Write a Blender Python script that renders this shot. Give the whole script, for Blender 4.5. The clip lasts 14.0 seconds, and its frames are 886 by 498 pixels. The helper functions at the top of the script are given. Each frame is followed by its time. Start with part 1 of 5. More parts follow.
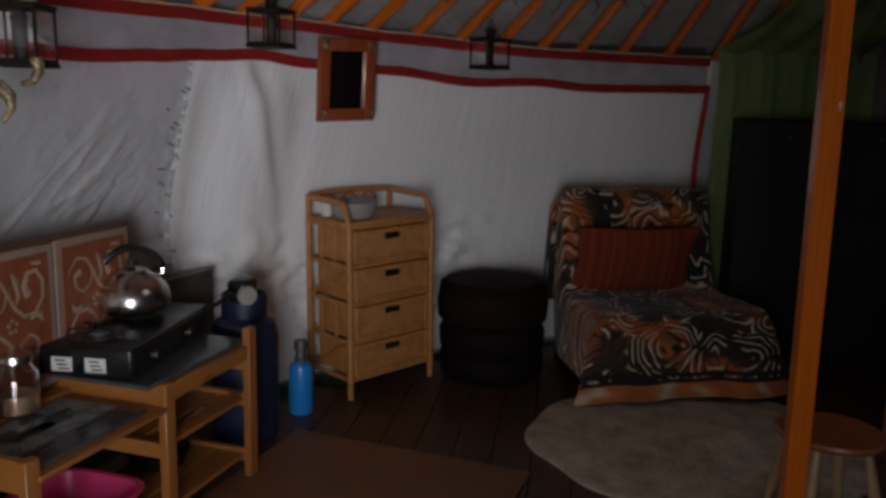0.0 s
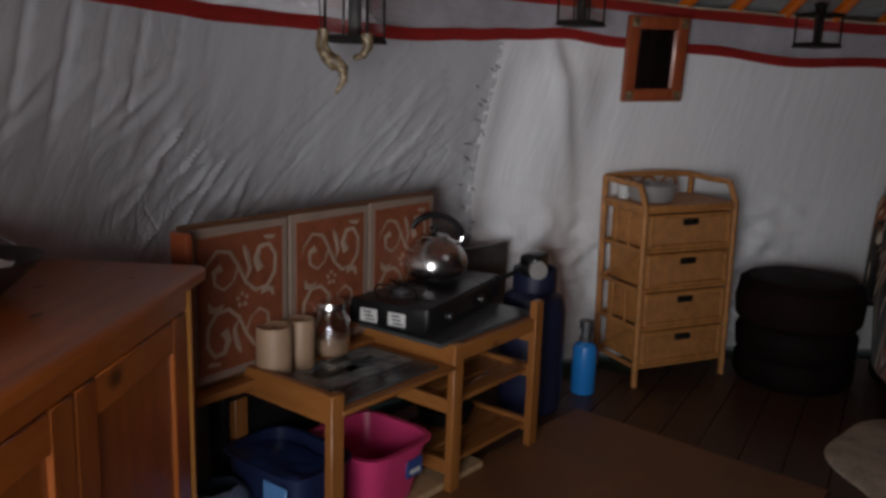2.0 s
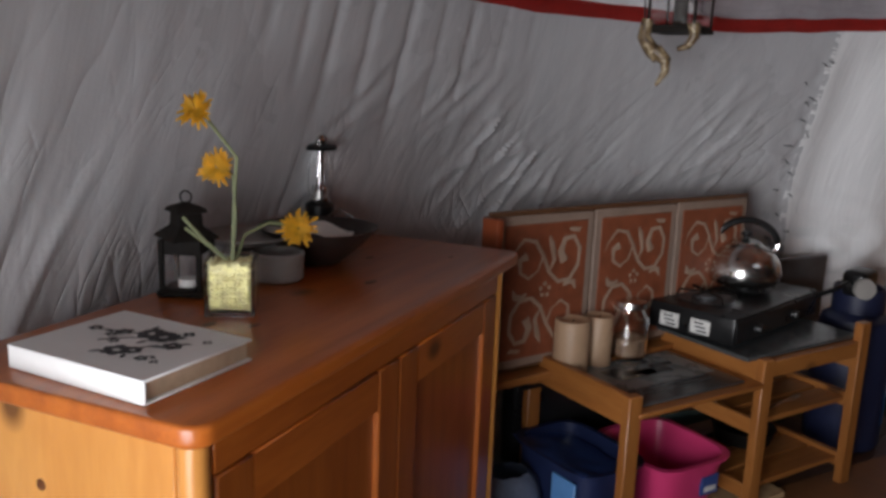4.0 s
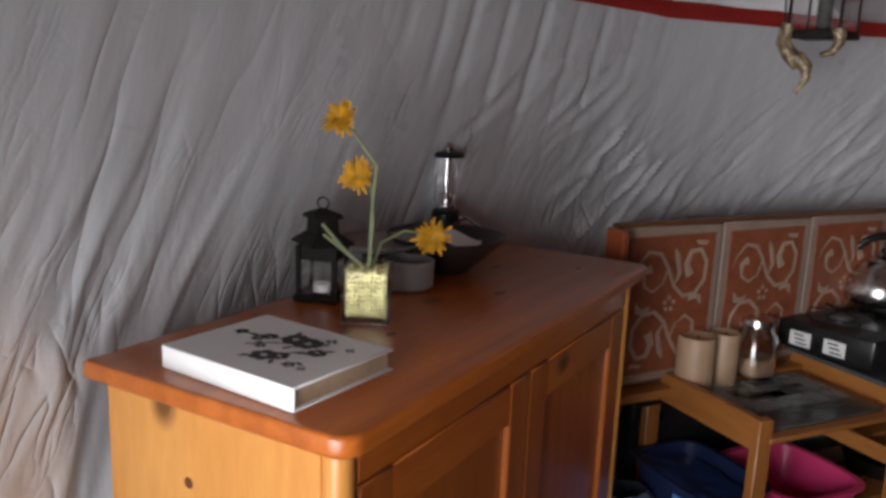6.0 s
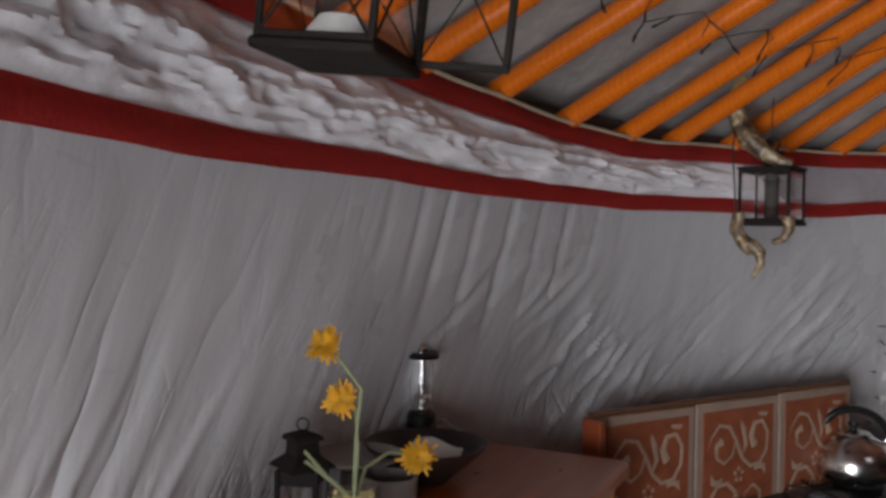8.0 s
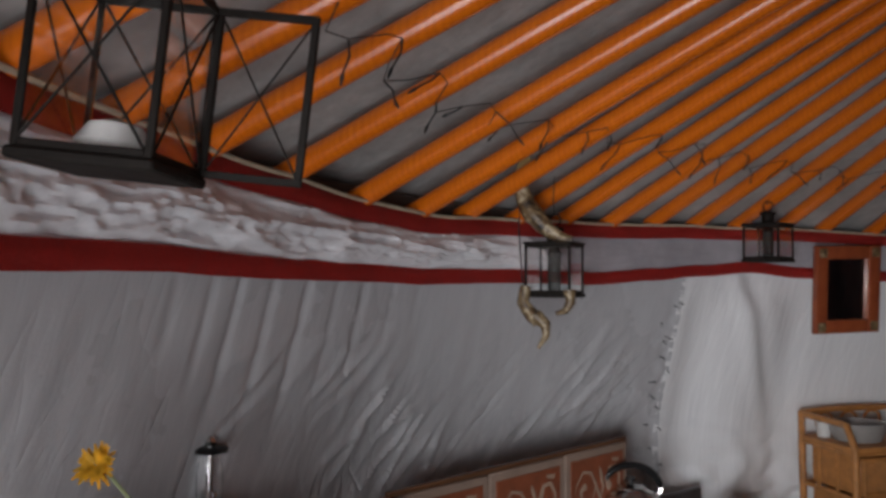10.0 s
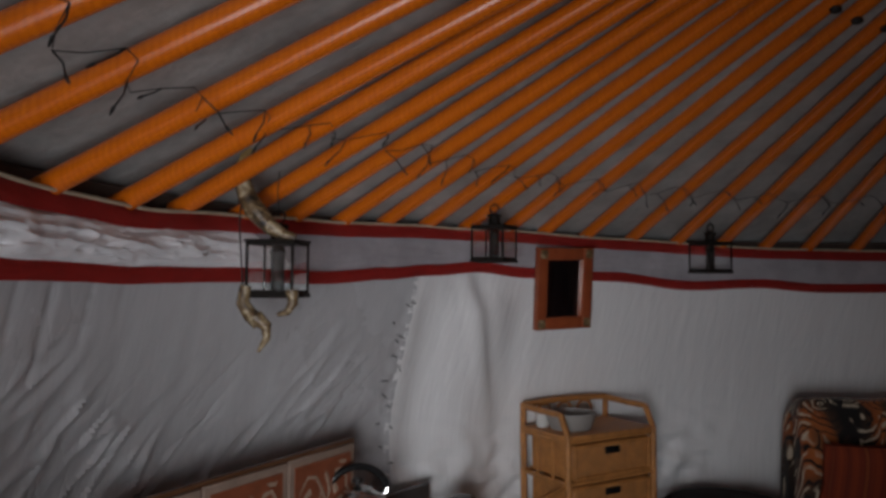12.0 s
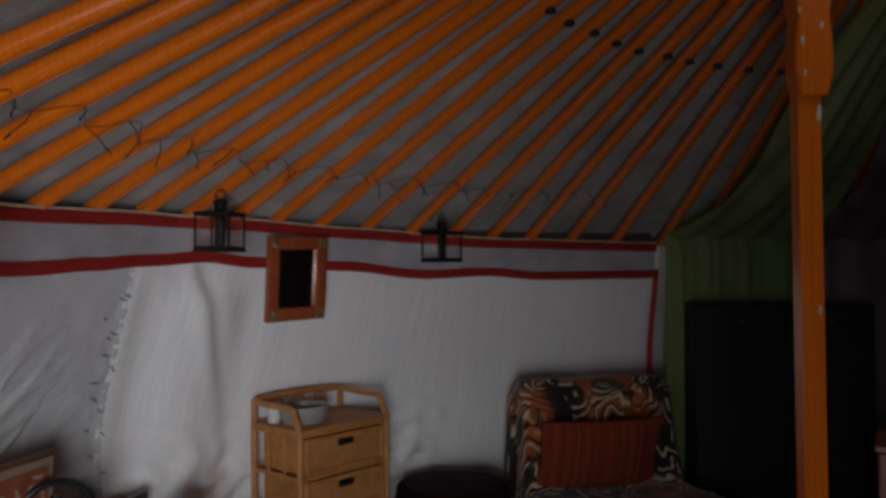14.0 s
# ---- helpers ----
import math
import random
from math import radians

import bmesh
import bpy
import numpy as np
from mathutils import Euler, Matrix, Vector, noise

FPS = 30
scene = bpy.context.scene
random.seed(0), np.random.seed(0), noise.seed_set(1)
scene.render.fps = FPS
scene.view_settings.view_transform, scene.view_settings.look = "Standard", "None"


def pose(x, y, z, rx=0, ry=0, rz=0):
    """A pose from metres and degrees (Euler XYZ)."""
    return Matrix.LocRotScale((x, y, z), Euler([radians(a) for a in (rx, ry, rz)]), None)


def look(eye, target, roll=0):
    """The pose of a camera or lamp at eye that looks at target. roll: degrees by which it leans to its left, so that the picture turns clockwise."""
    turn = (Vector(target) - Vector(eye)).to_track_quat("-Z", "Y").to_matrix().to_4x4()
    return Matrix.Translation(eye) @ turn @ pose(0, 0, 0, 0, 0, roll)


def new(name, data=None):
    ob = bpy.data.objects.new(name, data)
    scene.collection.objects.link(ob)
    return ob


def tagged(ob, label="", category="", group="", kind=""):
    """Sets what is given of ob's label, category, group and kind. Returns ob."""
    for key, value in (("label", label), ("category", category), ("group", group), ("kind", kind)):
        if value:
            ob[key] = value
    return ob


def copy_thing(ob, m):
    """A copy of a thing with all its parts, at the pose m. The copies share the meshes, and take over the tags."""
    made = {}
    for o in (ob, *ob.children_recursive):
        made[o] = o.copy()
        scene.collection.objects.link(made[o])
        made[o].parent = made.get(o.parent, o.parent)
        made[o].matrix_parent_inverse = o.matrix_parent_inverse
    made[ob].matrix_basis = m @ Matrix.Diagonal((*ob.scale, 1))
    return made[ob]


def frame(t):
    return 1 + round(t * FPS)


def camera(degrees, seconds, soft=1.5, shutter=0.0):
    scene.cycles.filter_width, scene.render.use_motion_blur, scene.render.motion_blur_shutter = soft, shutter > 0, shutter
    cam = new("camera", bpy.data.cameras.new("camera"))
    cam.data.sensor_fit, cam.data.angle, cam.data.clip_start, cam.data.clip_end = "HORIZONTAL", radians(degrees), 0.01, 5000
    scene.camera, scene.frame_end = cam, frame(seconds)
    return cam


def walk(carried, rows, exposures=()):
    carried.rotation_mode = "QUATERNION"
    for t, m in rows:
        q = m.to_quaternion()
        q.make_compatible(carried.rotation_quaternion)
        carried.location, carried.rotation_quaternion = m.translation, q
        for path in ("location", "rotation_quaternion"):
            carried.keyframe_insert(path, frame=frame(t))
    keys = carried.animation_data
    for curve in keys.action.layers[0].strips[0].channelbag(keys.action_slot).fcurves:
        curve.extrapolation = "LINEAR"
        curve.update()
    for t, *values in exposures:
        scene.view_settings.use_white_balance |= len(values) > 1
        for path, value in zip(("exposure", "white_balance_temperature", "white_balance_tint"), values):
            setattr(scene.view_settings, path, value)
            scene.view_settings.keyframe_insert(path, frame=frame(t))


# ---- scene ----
cam = camera(56.8, 14.0, soft=3.3)
PATH = [
    (0, (0.437, -0.401, 1.284), (0.153, 1.547, 0.934), 1.4),
    (0.5, (0.455, -0.397, 1.273), (-0.009, 1.515, 0.914), 1.4),
    (1, (0.462, -0.403, 1.265), (-0.185, 1.453, 0.893), 1.7),
    (1.5, (0.46, -0.396, 1.259), (-0.341, 1.396, 0.873), 1.7),
    (2, (0.443, -0.399, 1.247), (-0.506, 1.316, 0.85), 1.9),
    (2.5, (0.424, -0.395, 1.234), (-0.649, 1.244, 0.829), 1.9),
    (3, (0.405, -0.407, 1.225), (-0.799, 1.136, 0.812), 1.9),
    (3.5, (0.395, -0.416, 1.215), (-0.928, 1.027, 0.802), 1.8),
    (4, (0.37, -0.424, 1.208), (-1.099, 0.871, 0.8), 2.2),
    (6.5, (0.308, -0.463, 1.218), (-1.34, 0.609, 0.852), 1.9),
    (7, (0.298, -0.467, 1.243), (-1.359, 0.631, 1.023), 1.3),
    (9.5, (0.222, -0.521, 1.373), (-1.17, 0.912, 1.468), -0.0),
    (10, (0.243, -0.471, 1.383), (-0.989, 1.102, 1.469), 0.3),
    (10.5, (0.257, -0.435, 1.384), (-0.847, 1.23, 1.47), 0.4),
    (11, (0.267, -0.405, 1.388), (-0.714, 1.336, 1.473), 0.6),
    (11.5, (0.272, -0.382, 1.392), (-0.592, 1.42, 1.474), 0.6),
    (12, (0.278, -0.355, 1.393), (-0.445, 1.508, 1.474), 0.5),
    (12.5, (0.284, -0.334, 1.388), (-0.308, 1.575, 1.47), 0.4),
    (13, (0.297, -0.307, 1.388), (-0.144, 1.643, 1.465), 0.3),
    (13.5, (0.31, -0.279, 1.389), (0.01, 1.697, 1.46), 0.1),
    (14, (0.321, -0.251, 1.395), (0.189, 1.744, 1.453), -0.0),
]
EXPOSURES = [(0.0, -0.55), (2.5, -0.45), (4.0, -0.08), (6.5, 0.02), (9.5, -0.12), (11.0, -0.34), (13.0, -0.58), (14.0, -0.48)]
walk(cam, [(t, look(eye, target, roll)) for t, eye, target, roll in PATH], EXPOSURES)

# ---- plan of the tent: centre, radii, height of the wall's top ----
CX, CY, R_TOP, R_LOW = 1.671, 1.401, 2.817, 3.0
Z_UP, SLOPE_X, SLOPE_Y, GAP, APEX = 1.611, 0.005, -0.010, 0.197, 2.77
DOOR_A, DOOR_B, DOOR_H = -130.0, -108.0, 1.45


def polar(theta, r, z=0.0):
    a = radians(theta)
    return Vector((CX + r * math.cos(a), CY + r * math.sin(a), z))


def z_up(theta, r=R_TOP):
    a = radians(theta)
    return Z_UP + SLOPE_X * r * math.cos(a) + SLOPE_Y * r * math.sin(a)


def z_roof(theta, r):
    return z_up(theta, r) + (APEX - Z_UP) * (1 - r / R_TOP)


def knots_at(knots, x):
    """A soft curve through (place, value) pairs."""
    if x <= knots[0][0]:
        return knots[0][1]
    for (a, p), (b, q) in zip(knots, knots[1:]):
        if x <= b:
            return p + (q - p) * smooth(a, b, x)
    return knots[-1][1]


# mid-heights of the two red ribbons round the wall
RIBBON_UP = ((100, 1.529), (118, 1.541), (136, 1.569), (147, 1.582), (157, 1.578), (168, 1.565), (176, 1.553), (184, 1.541), (190, 1.551), (197, 1.574), (205, 1.590), (213, 1.598), (230, 1.590))
RIBBON_LOW = ((100, 1.388), (114, 1.378), (120, 1.398), (127, 1.384), (136, 1.421), (146, 1.434), (151, 1.452), (156, 1.437), (161, 1.423), (168, 1.404), (176, 1.409), (184, 1.402), (191, 1.410), (198, 1.415), (205, 1.421), (216, 1.415))


def smooth(a, b, x):
    k = max(0.0, min(1.0, (x - a) / (b - a)))
    return k * k * (3 - 2 * k)


# ---- world and daylight ----
world = bpy.data.worlds.new("world")
scene.world = world
world.use_nodes = True
wn = world.node_tree.nodes
sky = wn.new("ShaderNodeTexSky")
sky.sky_type, sky.sun_disc, sky.sun_elevation, sky.sun_rotation = "NISHITA", False, radians(40), radians(200)
wn["Background"].inputs["Strength"].default_value = 0.05
world.node_tree.links.new(sky.outputs["Color"], wn["Background"].inputs["Color"])


def area(name, m, sx, sy, watts, colour):
    d = bpy.data.lights.new(name, "AREA")
    d.shape, d.size, d.size_y, d.energy, d.color = "RECTANGLE", sx, sy, watts, colour
    ob = new(name, d)
    ob.matrix_world = m
    return ob


door_mid = (DOOR_A + DOOR_B) / 2
door_lamp = area("door_daylight", look(polar(door_mid, 2.80, 0.70), polar(184, 2.6, 0.78)), 0.9, 1.15, 16.8, (0.93, 0.945, 1.0))
door_lamp.data.spread = radians(128)
# the brightest patch of sky seen through the doorway
sky_patch = area("door_bright_sky", look(polar(door_mid, 2.79, 1.05), polar(151, 2.7, 1.02)), 0.5, 0.5, 3.5, (0.95, 0.96, 1.0))
sky_patch.data.spread = radians(50)
area("crown_daylight", look((CX, CY, 2.72), (CX, CY, 0)), 0.9, 0.9, 5.0, (0.88, 0.94, 1.0))

# ---- materials ----


def shader(name, rough=0.6, metal=0.0):
    m = bpy.data.materials.new(name)
    m.use_nodes = True
    t = m.node_tree
    b = t.nodes["Principled BSDF"]
    b.inputs["Roughness"].default_value, b.inputs["Metallic"].default_value = rough, metal
    return m, t, b


def coords(t, scale, kind="Object"):
    c, mp = t.nodes.new("ShaderNodeTexCoord"), t.nodes.new("ShaderNodeMapping")
    mp.inputs["Scale"].default_value = scale
    t.links.new(c.outputs[kind], mp.inputs["Vector"])
    return mp.outputs["Vector"]


def noise_tex(t, vec, scale, detail=4.0, rough=0.55, warp=0.0):
    n = t.nodes.new("ShaderNodeTexNoise")
    n.inputs["Scale"].default_value, n.inputs["Detail"].default_value = scale, detail
    n.inputs["Roughness"].default_value, n.inputs["Distortion"].default_value = rough, warp
    t.links.new(vec, n.inputs["Vector"])
    return n.outputs["Fac"]


def ramp(t, fac, stops):
    r = t.nodes.new("ShaderNodeValToRGB")
    e = r.color_ramp.elements
    while len(e) < len(stops):
        e.new(0.5)
    for k, (pos, col) in zip(e, stops):
        k.position, k.color = pos, (*col, 1)
    t.links.new(fac, r.inputs["Fac"])
    return r.outputs["Color"]


def mix(t, a, b, fac, kind="MIX"):
    n = t.nodes.new("ShaderNodeMix")
    n.data_type, n.blend_type = "RGBA", kind
    if isinstance(fac, float):
        n.inputs[0].default_value = fac
    else:
        t.links.new(fac, n.inputs[0])
    for k, v in ((6, a), (7, b)):
        if isinstance(v, tuple):
            n.inputs[k].default_value = (*v, 1)
        else:
            t.links.new(v, n.inputs[k])
    return n.outputs[2]


def bump(t, b, height, strength, dist=0.01):
    n = t.nodes.new("ShaderNodeBump")
    n.inputs["Strength"].default_value, n.inputs["Distance"].default_value = strength, dist
    t.links.new(height, n.inputs["Height"])
    t.links.new(n.outputs["Normal"], b.inputs["Normal"])


def plain(name, col, rough=0.5, metal=0.0, vary=0.18, scale=14.0, relief=0.15, grain=90.0, spec=0.5):
    """A surface of one colour with blotches, grain and a fine relief."""
    m, t, b = shader(name, rough, metal)
    b.inputs["Specular IOR Level"].default_value = spec
    v = coords(t, (1, 1, 1))
    big, fine = noise_tex(t, v, scale), noise_tex(t, v, grain, 3)
    dark = tuple(c * (1 - 2 * vary) for c in col)
    light = tuple(min(1, c * (1 + vary)) for c in col)
    c1 = ramp(t, big, [(0.3, dark), (0.7, light)])
    c2 = ramp(t, fine, [(0.3, tuple(c * (1 - vary) for c in col)), (0.7, light)])
    t.links.new(mix(t, c1, c2, 0.4), b.inputs["Base Color"])
    r = ramp(t, big, [(0.2, (rough * 0.8,) * 3), (0.8, (min(1, rough * 1.2),) * 3)])
    t.links.new(r, b.inputs["Roughness"])
    bump(t, b, fine, relief, 0.004)
    return m


def wood(name, dark, mid, light, stretch=(1.5, 22, 22), rough=0.4, coat=0.0, knots=True):
    """Sawn wood: long grain along the axis of the smallest stretch, growth bands and some knots."""
    m, t, b = shader(name, rough)
    v = coords(t, stretch)
    grain = noise_tex(t, v, 1.6, 6, 0.6, 0.6)
    fine = noise_tex(t, coords(t, tuple(s * 5 for s in stretch)), 2.0, 3)
    blot = noise_tex(t, coords(t, (1, 1, 1)), 5.0, 2)
    c = ramp(t, grain, [(0.33, dark), (0.5, mid), (0.66, light)])
    rings = t.nodes.new("ShaderNodeTexWave")
    rings.bands_direction = ("X", "Y", "Z")[max(range(3), key=lambda k: stretch[k])] if len(set(stretch)) > 1 else "X"
    for key, val in (("Scale", 0.55), ("Distortion", 7.0), ("Detail", 3.0), ("Detail Scale", 0.7)):
        rings.inputs[key].default_value = val
    t.links.new(v, rings.inputs["Vector"])
    c = mix(t, c, ramp(t, rings.outputs["Fac"], [(0.10, tuple(0.75 * x for x in dark)), (0.45, mid), (0.95, light)]), 0.30)
    c = mix(t, c, ramp(t, fine, [(0.35, dark), (0.65, light)]), 0.30)
    c = mix(t, c, ramp(t, blot, [(0.3, mid), (0.7, light)]), 0.3)
    if knots:
        vo = t.nodes.new("ShaderNodeTexVoronoi")
        vo.inputs["Scale"].default_value = 1.0
        t.links.new(coords(t, tuple(3.0 + 0.22 * s for s in stretch)), vo.inputs["Vector"])
        k = ramp(t, vo.outputs["Distance"], [(0.05, (1, 1, 1)), (0.13, (0, 0, 0))])
        c = mix(t, c, tuple(x * 0.35 for x in dark), k)
    t.links.new(c, b.inputs["Base Color"])
    b.inputs["Coat Weight"].default_value, b.inputs["Coat Roughness"].default_value = coat, 0.25
    bump(t, b, fine, 0.12, 0.003)
    return m


def turned(t, angle, sx, sy):
    """UV coordinates in metres, turned and stretched, for creases that run along one way."""
    c, mp = t.nodes.new("ShaderNodeTexCoord"), t.nodes.new("ShaderNodeMapping")
    mp.vector_type = "TEXTURE"
    mp.inputs["Rotation"].default_value = (0, 0, radians(angle))
    mp.inputs["Scale"].default_value = (sx, sy, 1)
    t.links.new(c.outputs["UV"], mp.inputs["Vector"])
    return mp.outputs["Vector"]


def maths(t, kind, a, b=0.0):
    n = t.nodes.new("ShaderNodeMath")
    n.operation = kind
    for k, v in ((0, a), (1, b)):
        if isinstance(v, float):
            n.inputs[k].default_value = v
        else:
            t.links.new(v, n.inputs[k])
    return n.outputs[0]


def creases(t, angle, length, width, seed, sharp=9.0):
    """Sharp ridges along one direction: the folded noise of a stretched sheet."""
    v = turned(t, angle, length, width)
    n = t.nodes.new("ShaderNodeTexNoise")
    n.noise_dimensions = "4D"
    n.inputs["W"].default_value, n.inputs["Scale"].default_value, n.inputs["Detail"].default_value = seed, 1.0, 2.0
    n.inputs["Roughness"].default_value = 0.45
    t.links.new(v, n.inputs["Vector"])
    d = maths(t, "ABSOLUTE", maths(t, "SUBTRACT", n.outputs["Fac"], 0.5))
    return maths(t, "POWER", maths(t, "SUBTRACT", 1.0, maths(t, "MULTIPLY", d, 2.0)), sharp)


def sheet_white():
    """Silvery white liner sheet: taut creases, slight gloss, grey scuffs and a fine weave."""
    m, t, b = shader("liner_sheet", 0.42)
    v = coords(t, (1, 1, 1))
    blot, fine = noise_tex(t, v, 1.3, 5), noise_tex(t, v, 160.0, 2)
    weave = noise_tex(t, turned(t, 0, 0.006, 0.09), 1.0, 3)
    c = ramp(t, blot, [(0.25, (0.46, 0.455, 0.465)), (0.7, (0.60, 0.60, 0.61))])
    c = mix(t, c, ramp(t, weave, [(0.3, (0.44, 0.44, 0.45)), (0.7, (0.66, 0.66, 0.67))]), 0.3)
    scuff = noise_tex(t, turned(t, 12, 0.16, 0.03), 1.0, 4, 0.6)
    c = mix(t, c, (0.30, 0.30, 0.30), ramp(t, scuff, [(0.66, (0, 0, 0)), (0.80, (0.5, 0.5, 0.5))]))
    t.links.new(c, b.inputs["Base Color"])
    sep = t.nodes.new("ShaderNodeSeparateXYZ")
    t.links.new(turned(t, 0, 1.0, 1.0), sep.inputs["Vector"])
    along = maths(t, "ADD", sep.outputs["X"], maths(t, "MULTIPLY", noise_tex(t, turned(t, 0, 0.4, 0.4), 1.0, 1), 0.8))
    zone = ramp(t, maths(t, "DIVIDE", along, 4.0), [(0.33, (1, 1, 1)), (0.47, (0, 0, 0))])
    calm = ramp(t, noise_tex(t, turned(t, 110, 0.40, 0.22), 1.0, 2), [(0.44, (0.05, 0.05, 0.05)), (0.60, (1, 1, 1))])
    calm2 = ramp(t, noise_tex(t, turned(t, 60, 0.33, 0.30), 1.3, 2), [(0.46, (0.0, 0.0, 0.0)), (0.62, (1, 1, 1))])
    steep, slant = creases(t, 102, 0.50, 0.085, 1.0, 14.0), creases(t, 142, 0.34, 0.070, 5.0, 16.0)
    other = creases(t, 74, 0.40, 0.10, 12.0, 20.0)
    small = mix(t, creases(t, 114, 0.16, 0.035, 9.0, 14.0), creases(t, 140, 0.16, 0.035, 8.0, 14.0), zone)
    soft = noise_tex(t, turned(t, 100, 0.40, 0.16), 1.0, 2)
    h = mix(t, mix(t, steep, other, calm2), slant, zone)
    h = mix(t, (0.0, 0.0, 0.0), h, calm)
    low = ramp(t, maths(t, "DIVIDE", sep.outputs["Y"], 1.6), [(0.48, (1, 1, 1)), (0.78, (0.12, 0.12, 0.12))])
    h = mix(t, h, mix(t, (0.0, 0.0, 0.0), small, calm2), 0.32)
    h = mix(t, (0.0, 0.0, 0.0), h, low)
    h = mix(t, h, soft, 0.30)
    h = mix(t, h, fine, 0.015)
    t.links.new(ramp(t, blot, [(0.2, (0.22,) * 3), (0.8, (0.36,) * 3)]), b.inputs["Roughness"])
    bump(t, b, h, 0.62, 0.022)
    return m


def sheet_canvas():
    """White woven canvas with upright streaks, faint slanting scuffs and soft dents."""
    m, t, b = shader("white_canvas", 0.6)
    blot = noise_tex(t, coords(t, (1, 1, 1)), 1.6, 4)
    streak = noise_tex(t, turned(t, 0, 0.007, 0.35), 1.0, 4)
    c = ramp(t, blot, [(0.25, (0.84, 0.835, 0.835)), (0.7, (0.92, 0.92, 0.92))])
    c = mix(t, c, ramp(t, streak, [(0.3, (0.66, 0.65, 0.65)), (0.7, (0.92, 0.92, 0.92))]), 0.35)
    scuff = noise_tex(t, turned(t, 170, 0.22, 0.012), 1.0, 3, 0.6)
    c = mix(t, c, (0.32, 0.31, 0.31), ramp(t, scuff, [(0.70, (0, 0, 0)), (0.82, (0.6, 0.6, 0.6))]))
    t.links.new(c, b.inputs["Base Color"])
    h = mix(t, noise_tex(t, turned(t, 95, 0.35, 0.06), 1.0, 2), noise_tex(t, turned(t, 0, 0.005, 0.005), 1.0, 2), 0.12)
    bump(t, b, mix(t, h, creases(t, 105, 0.3, 0.06, 3.0), 0.2), 0.30, 0.018)
    return m


def glass(name, tint=(1, 1, 1), rough=0.02):
    m, t, b = shader(name, rough)
    b.inputs["Base Color"].default_value, b.inputs["Transmission Weight"].default_value = (*tint, 1), 1.0
    b.inputs["IOR"].default_value = 1.45
    return m


def pattern_throw():
    """Fleece throw printed with cream and black rings and curls on rust, brown and black fields, and striped borders."""
    m, t, b = shader("printed_throw", 0.95)
    v = coords(t, (1, 1, 1), "UV")
    wob = t.nodes.new("ShaderNodeTexNoise")
    wob.inputs["Scale"].default_value, wob.inputs["Detail"].default_value = 5.0, 2.0
    t.links.new(v, wob.inputs["Vector"])
    warped = t.nodes.new("ShaderNodeMix")
    warped.data_type, warped.blend_type = "RGBA", "LINEAR_LIGHT"
    warped.inputs[0].default_value = 0.10
    t.links.new(v, warped.inputs[6])
    t.links.new(wob.outputs["Color"], warped.inputs[7])
    vo = t.nodes.new("ShaderNodeTexVoronoi")
    vo.inputs["Scale"].default_value = 4.2
    t.links.new(warped.outputs[2], vo.inputs["Vector"])
    ring = maths(t, "FRACT", maths(t, "MULTIPLY", vo.outputs["Distance"], 7.0))
    field = noise_tex(t, v, 2.3, 1)
    base = ramp(t, field, [(0.40, (0.010, 0.008, 0.008)), (0.49, (0.06, 0.030, 0.016)), (0.54, (0.32, 0.085, 0.018)), (0.61, (0.40, 0.115, 0.025)), (0.66, (0.08, 0.048, 0.025))])
    light = ramp(t, ring, [(0.30, (0, 0, 0)), (0.36, (1, 1, 1)), (0.56, (1, 1, 1)), (0.62, (0, 0, 0))])
    dark = ramp(t, ring, [(0.70, (0, 0, 0)), (0.76, (1, 1, 1)), (0.92, (1, 1, 1)), (0.97, (0, 0, 0))])
    where = ramp(t, noise_tex(t, v, 6.0, 2), [(0.47, (0, 0, 0)), (0.51, (1, 1, 1))])
    c = mix(t, base, (0.010, 0.008, 0.008), dark)
    c = mix(t, c, (0.56, 0.46, 0.34), mix(t, light, where, 1.0, "MULTIPLY"))
    sep = t.nodes.new("ShaderNodeSeparateXYZ")
    t.links.new(v, sep.inputs["Vector"])
    border = ramp(t, maths(t, "DIVIDE", sep.outputs["Y"], 1.9), [(0.0, (1, 1, 1)), (0.052, (1, 1, 1)), (0.055, (0, 0, 0)), (1.0, (0, 0, 0))])
    c = mix(t, c, ramp(t, noise_tex(t, v, 5.0, 1), [(0.38, (0.50, 0.40, 0.28)), (0.45, (0.46, 0.14, 0.035)), (0.6, (0.30, 0.09, 0.025))]), border)
    for at in (0.058, 0.075, 0.245):
        line = ramp(t, maths(t, "ABSOLUTE", maths(t, "SUBTRACT", maths(t, "DIVIDE", sep.outputs["Y"], 1.9), at)), [(0.005, (1, 1, 1)), (0.007, (0, 0, 0))])
        c = mix(t, c, (0.008, 0.006, 0.006), line)
    t.links.new(c, b.inputs["Base Color"])
    b.inputs["Sheen Weight"].default_value = 0.2
    bump(t, b, noise_tex(t, v, 160.0, 2), 0.4, 0.004)
    return m


def stripes(name, cols, scale):
    """Woven cloth with uneven stripes across its width."""
    m, t, b = shader(name, 0.95)
    v = coords(t, (scale, 0.02, 0.02))
    c = ramp(t, noise_tex(t, v, 3.0, 3), [(0.3 + 0.4 * i / (len(cols) - 1), k) for i, k in enumerate(cols)])
    t.links.new(c, b.inputs["Base Color"])
    bump(t, b, noise_tex(t, coords(t, (1, 1, 1)), 170.0, 2), 0.4, 0.004)
    return m


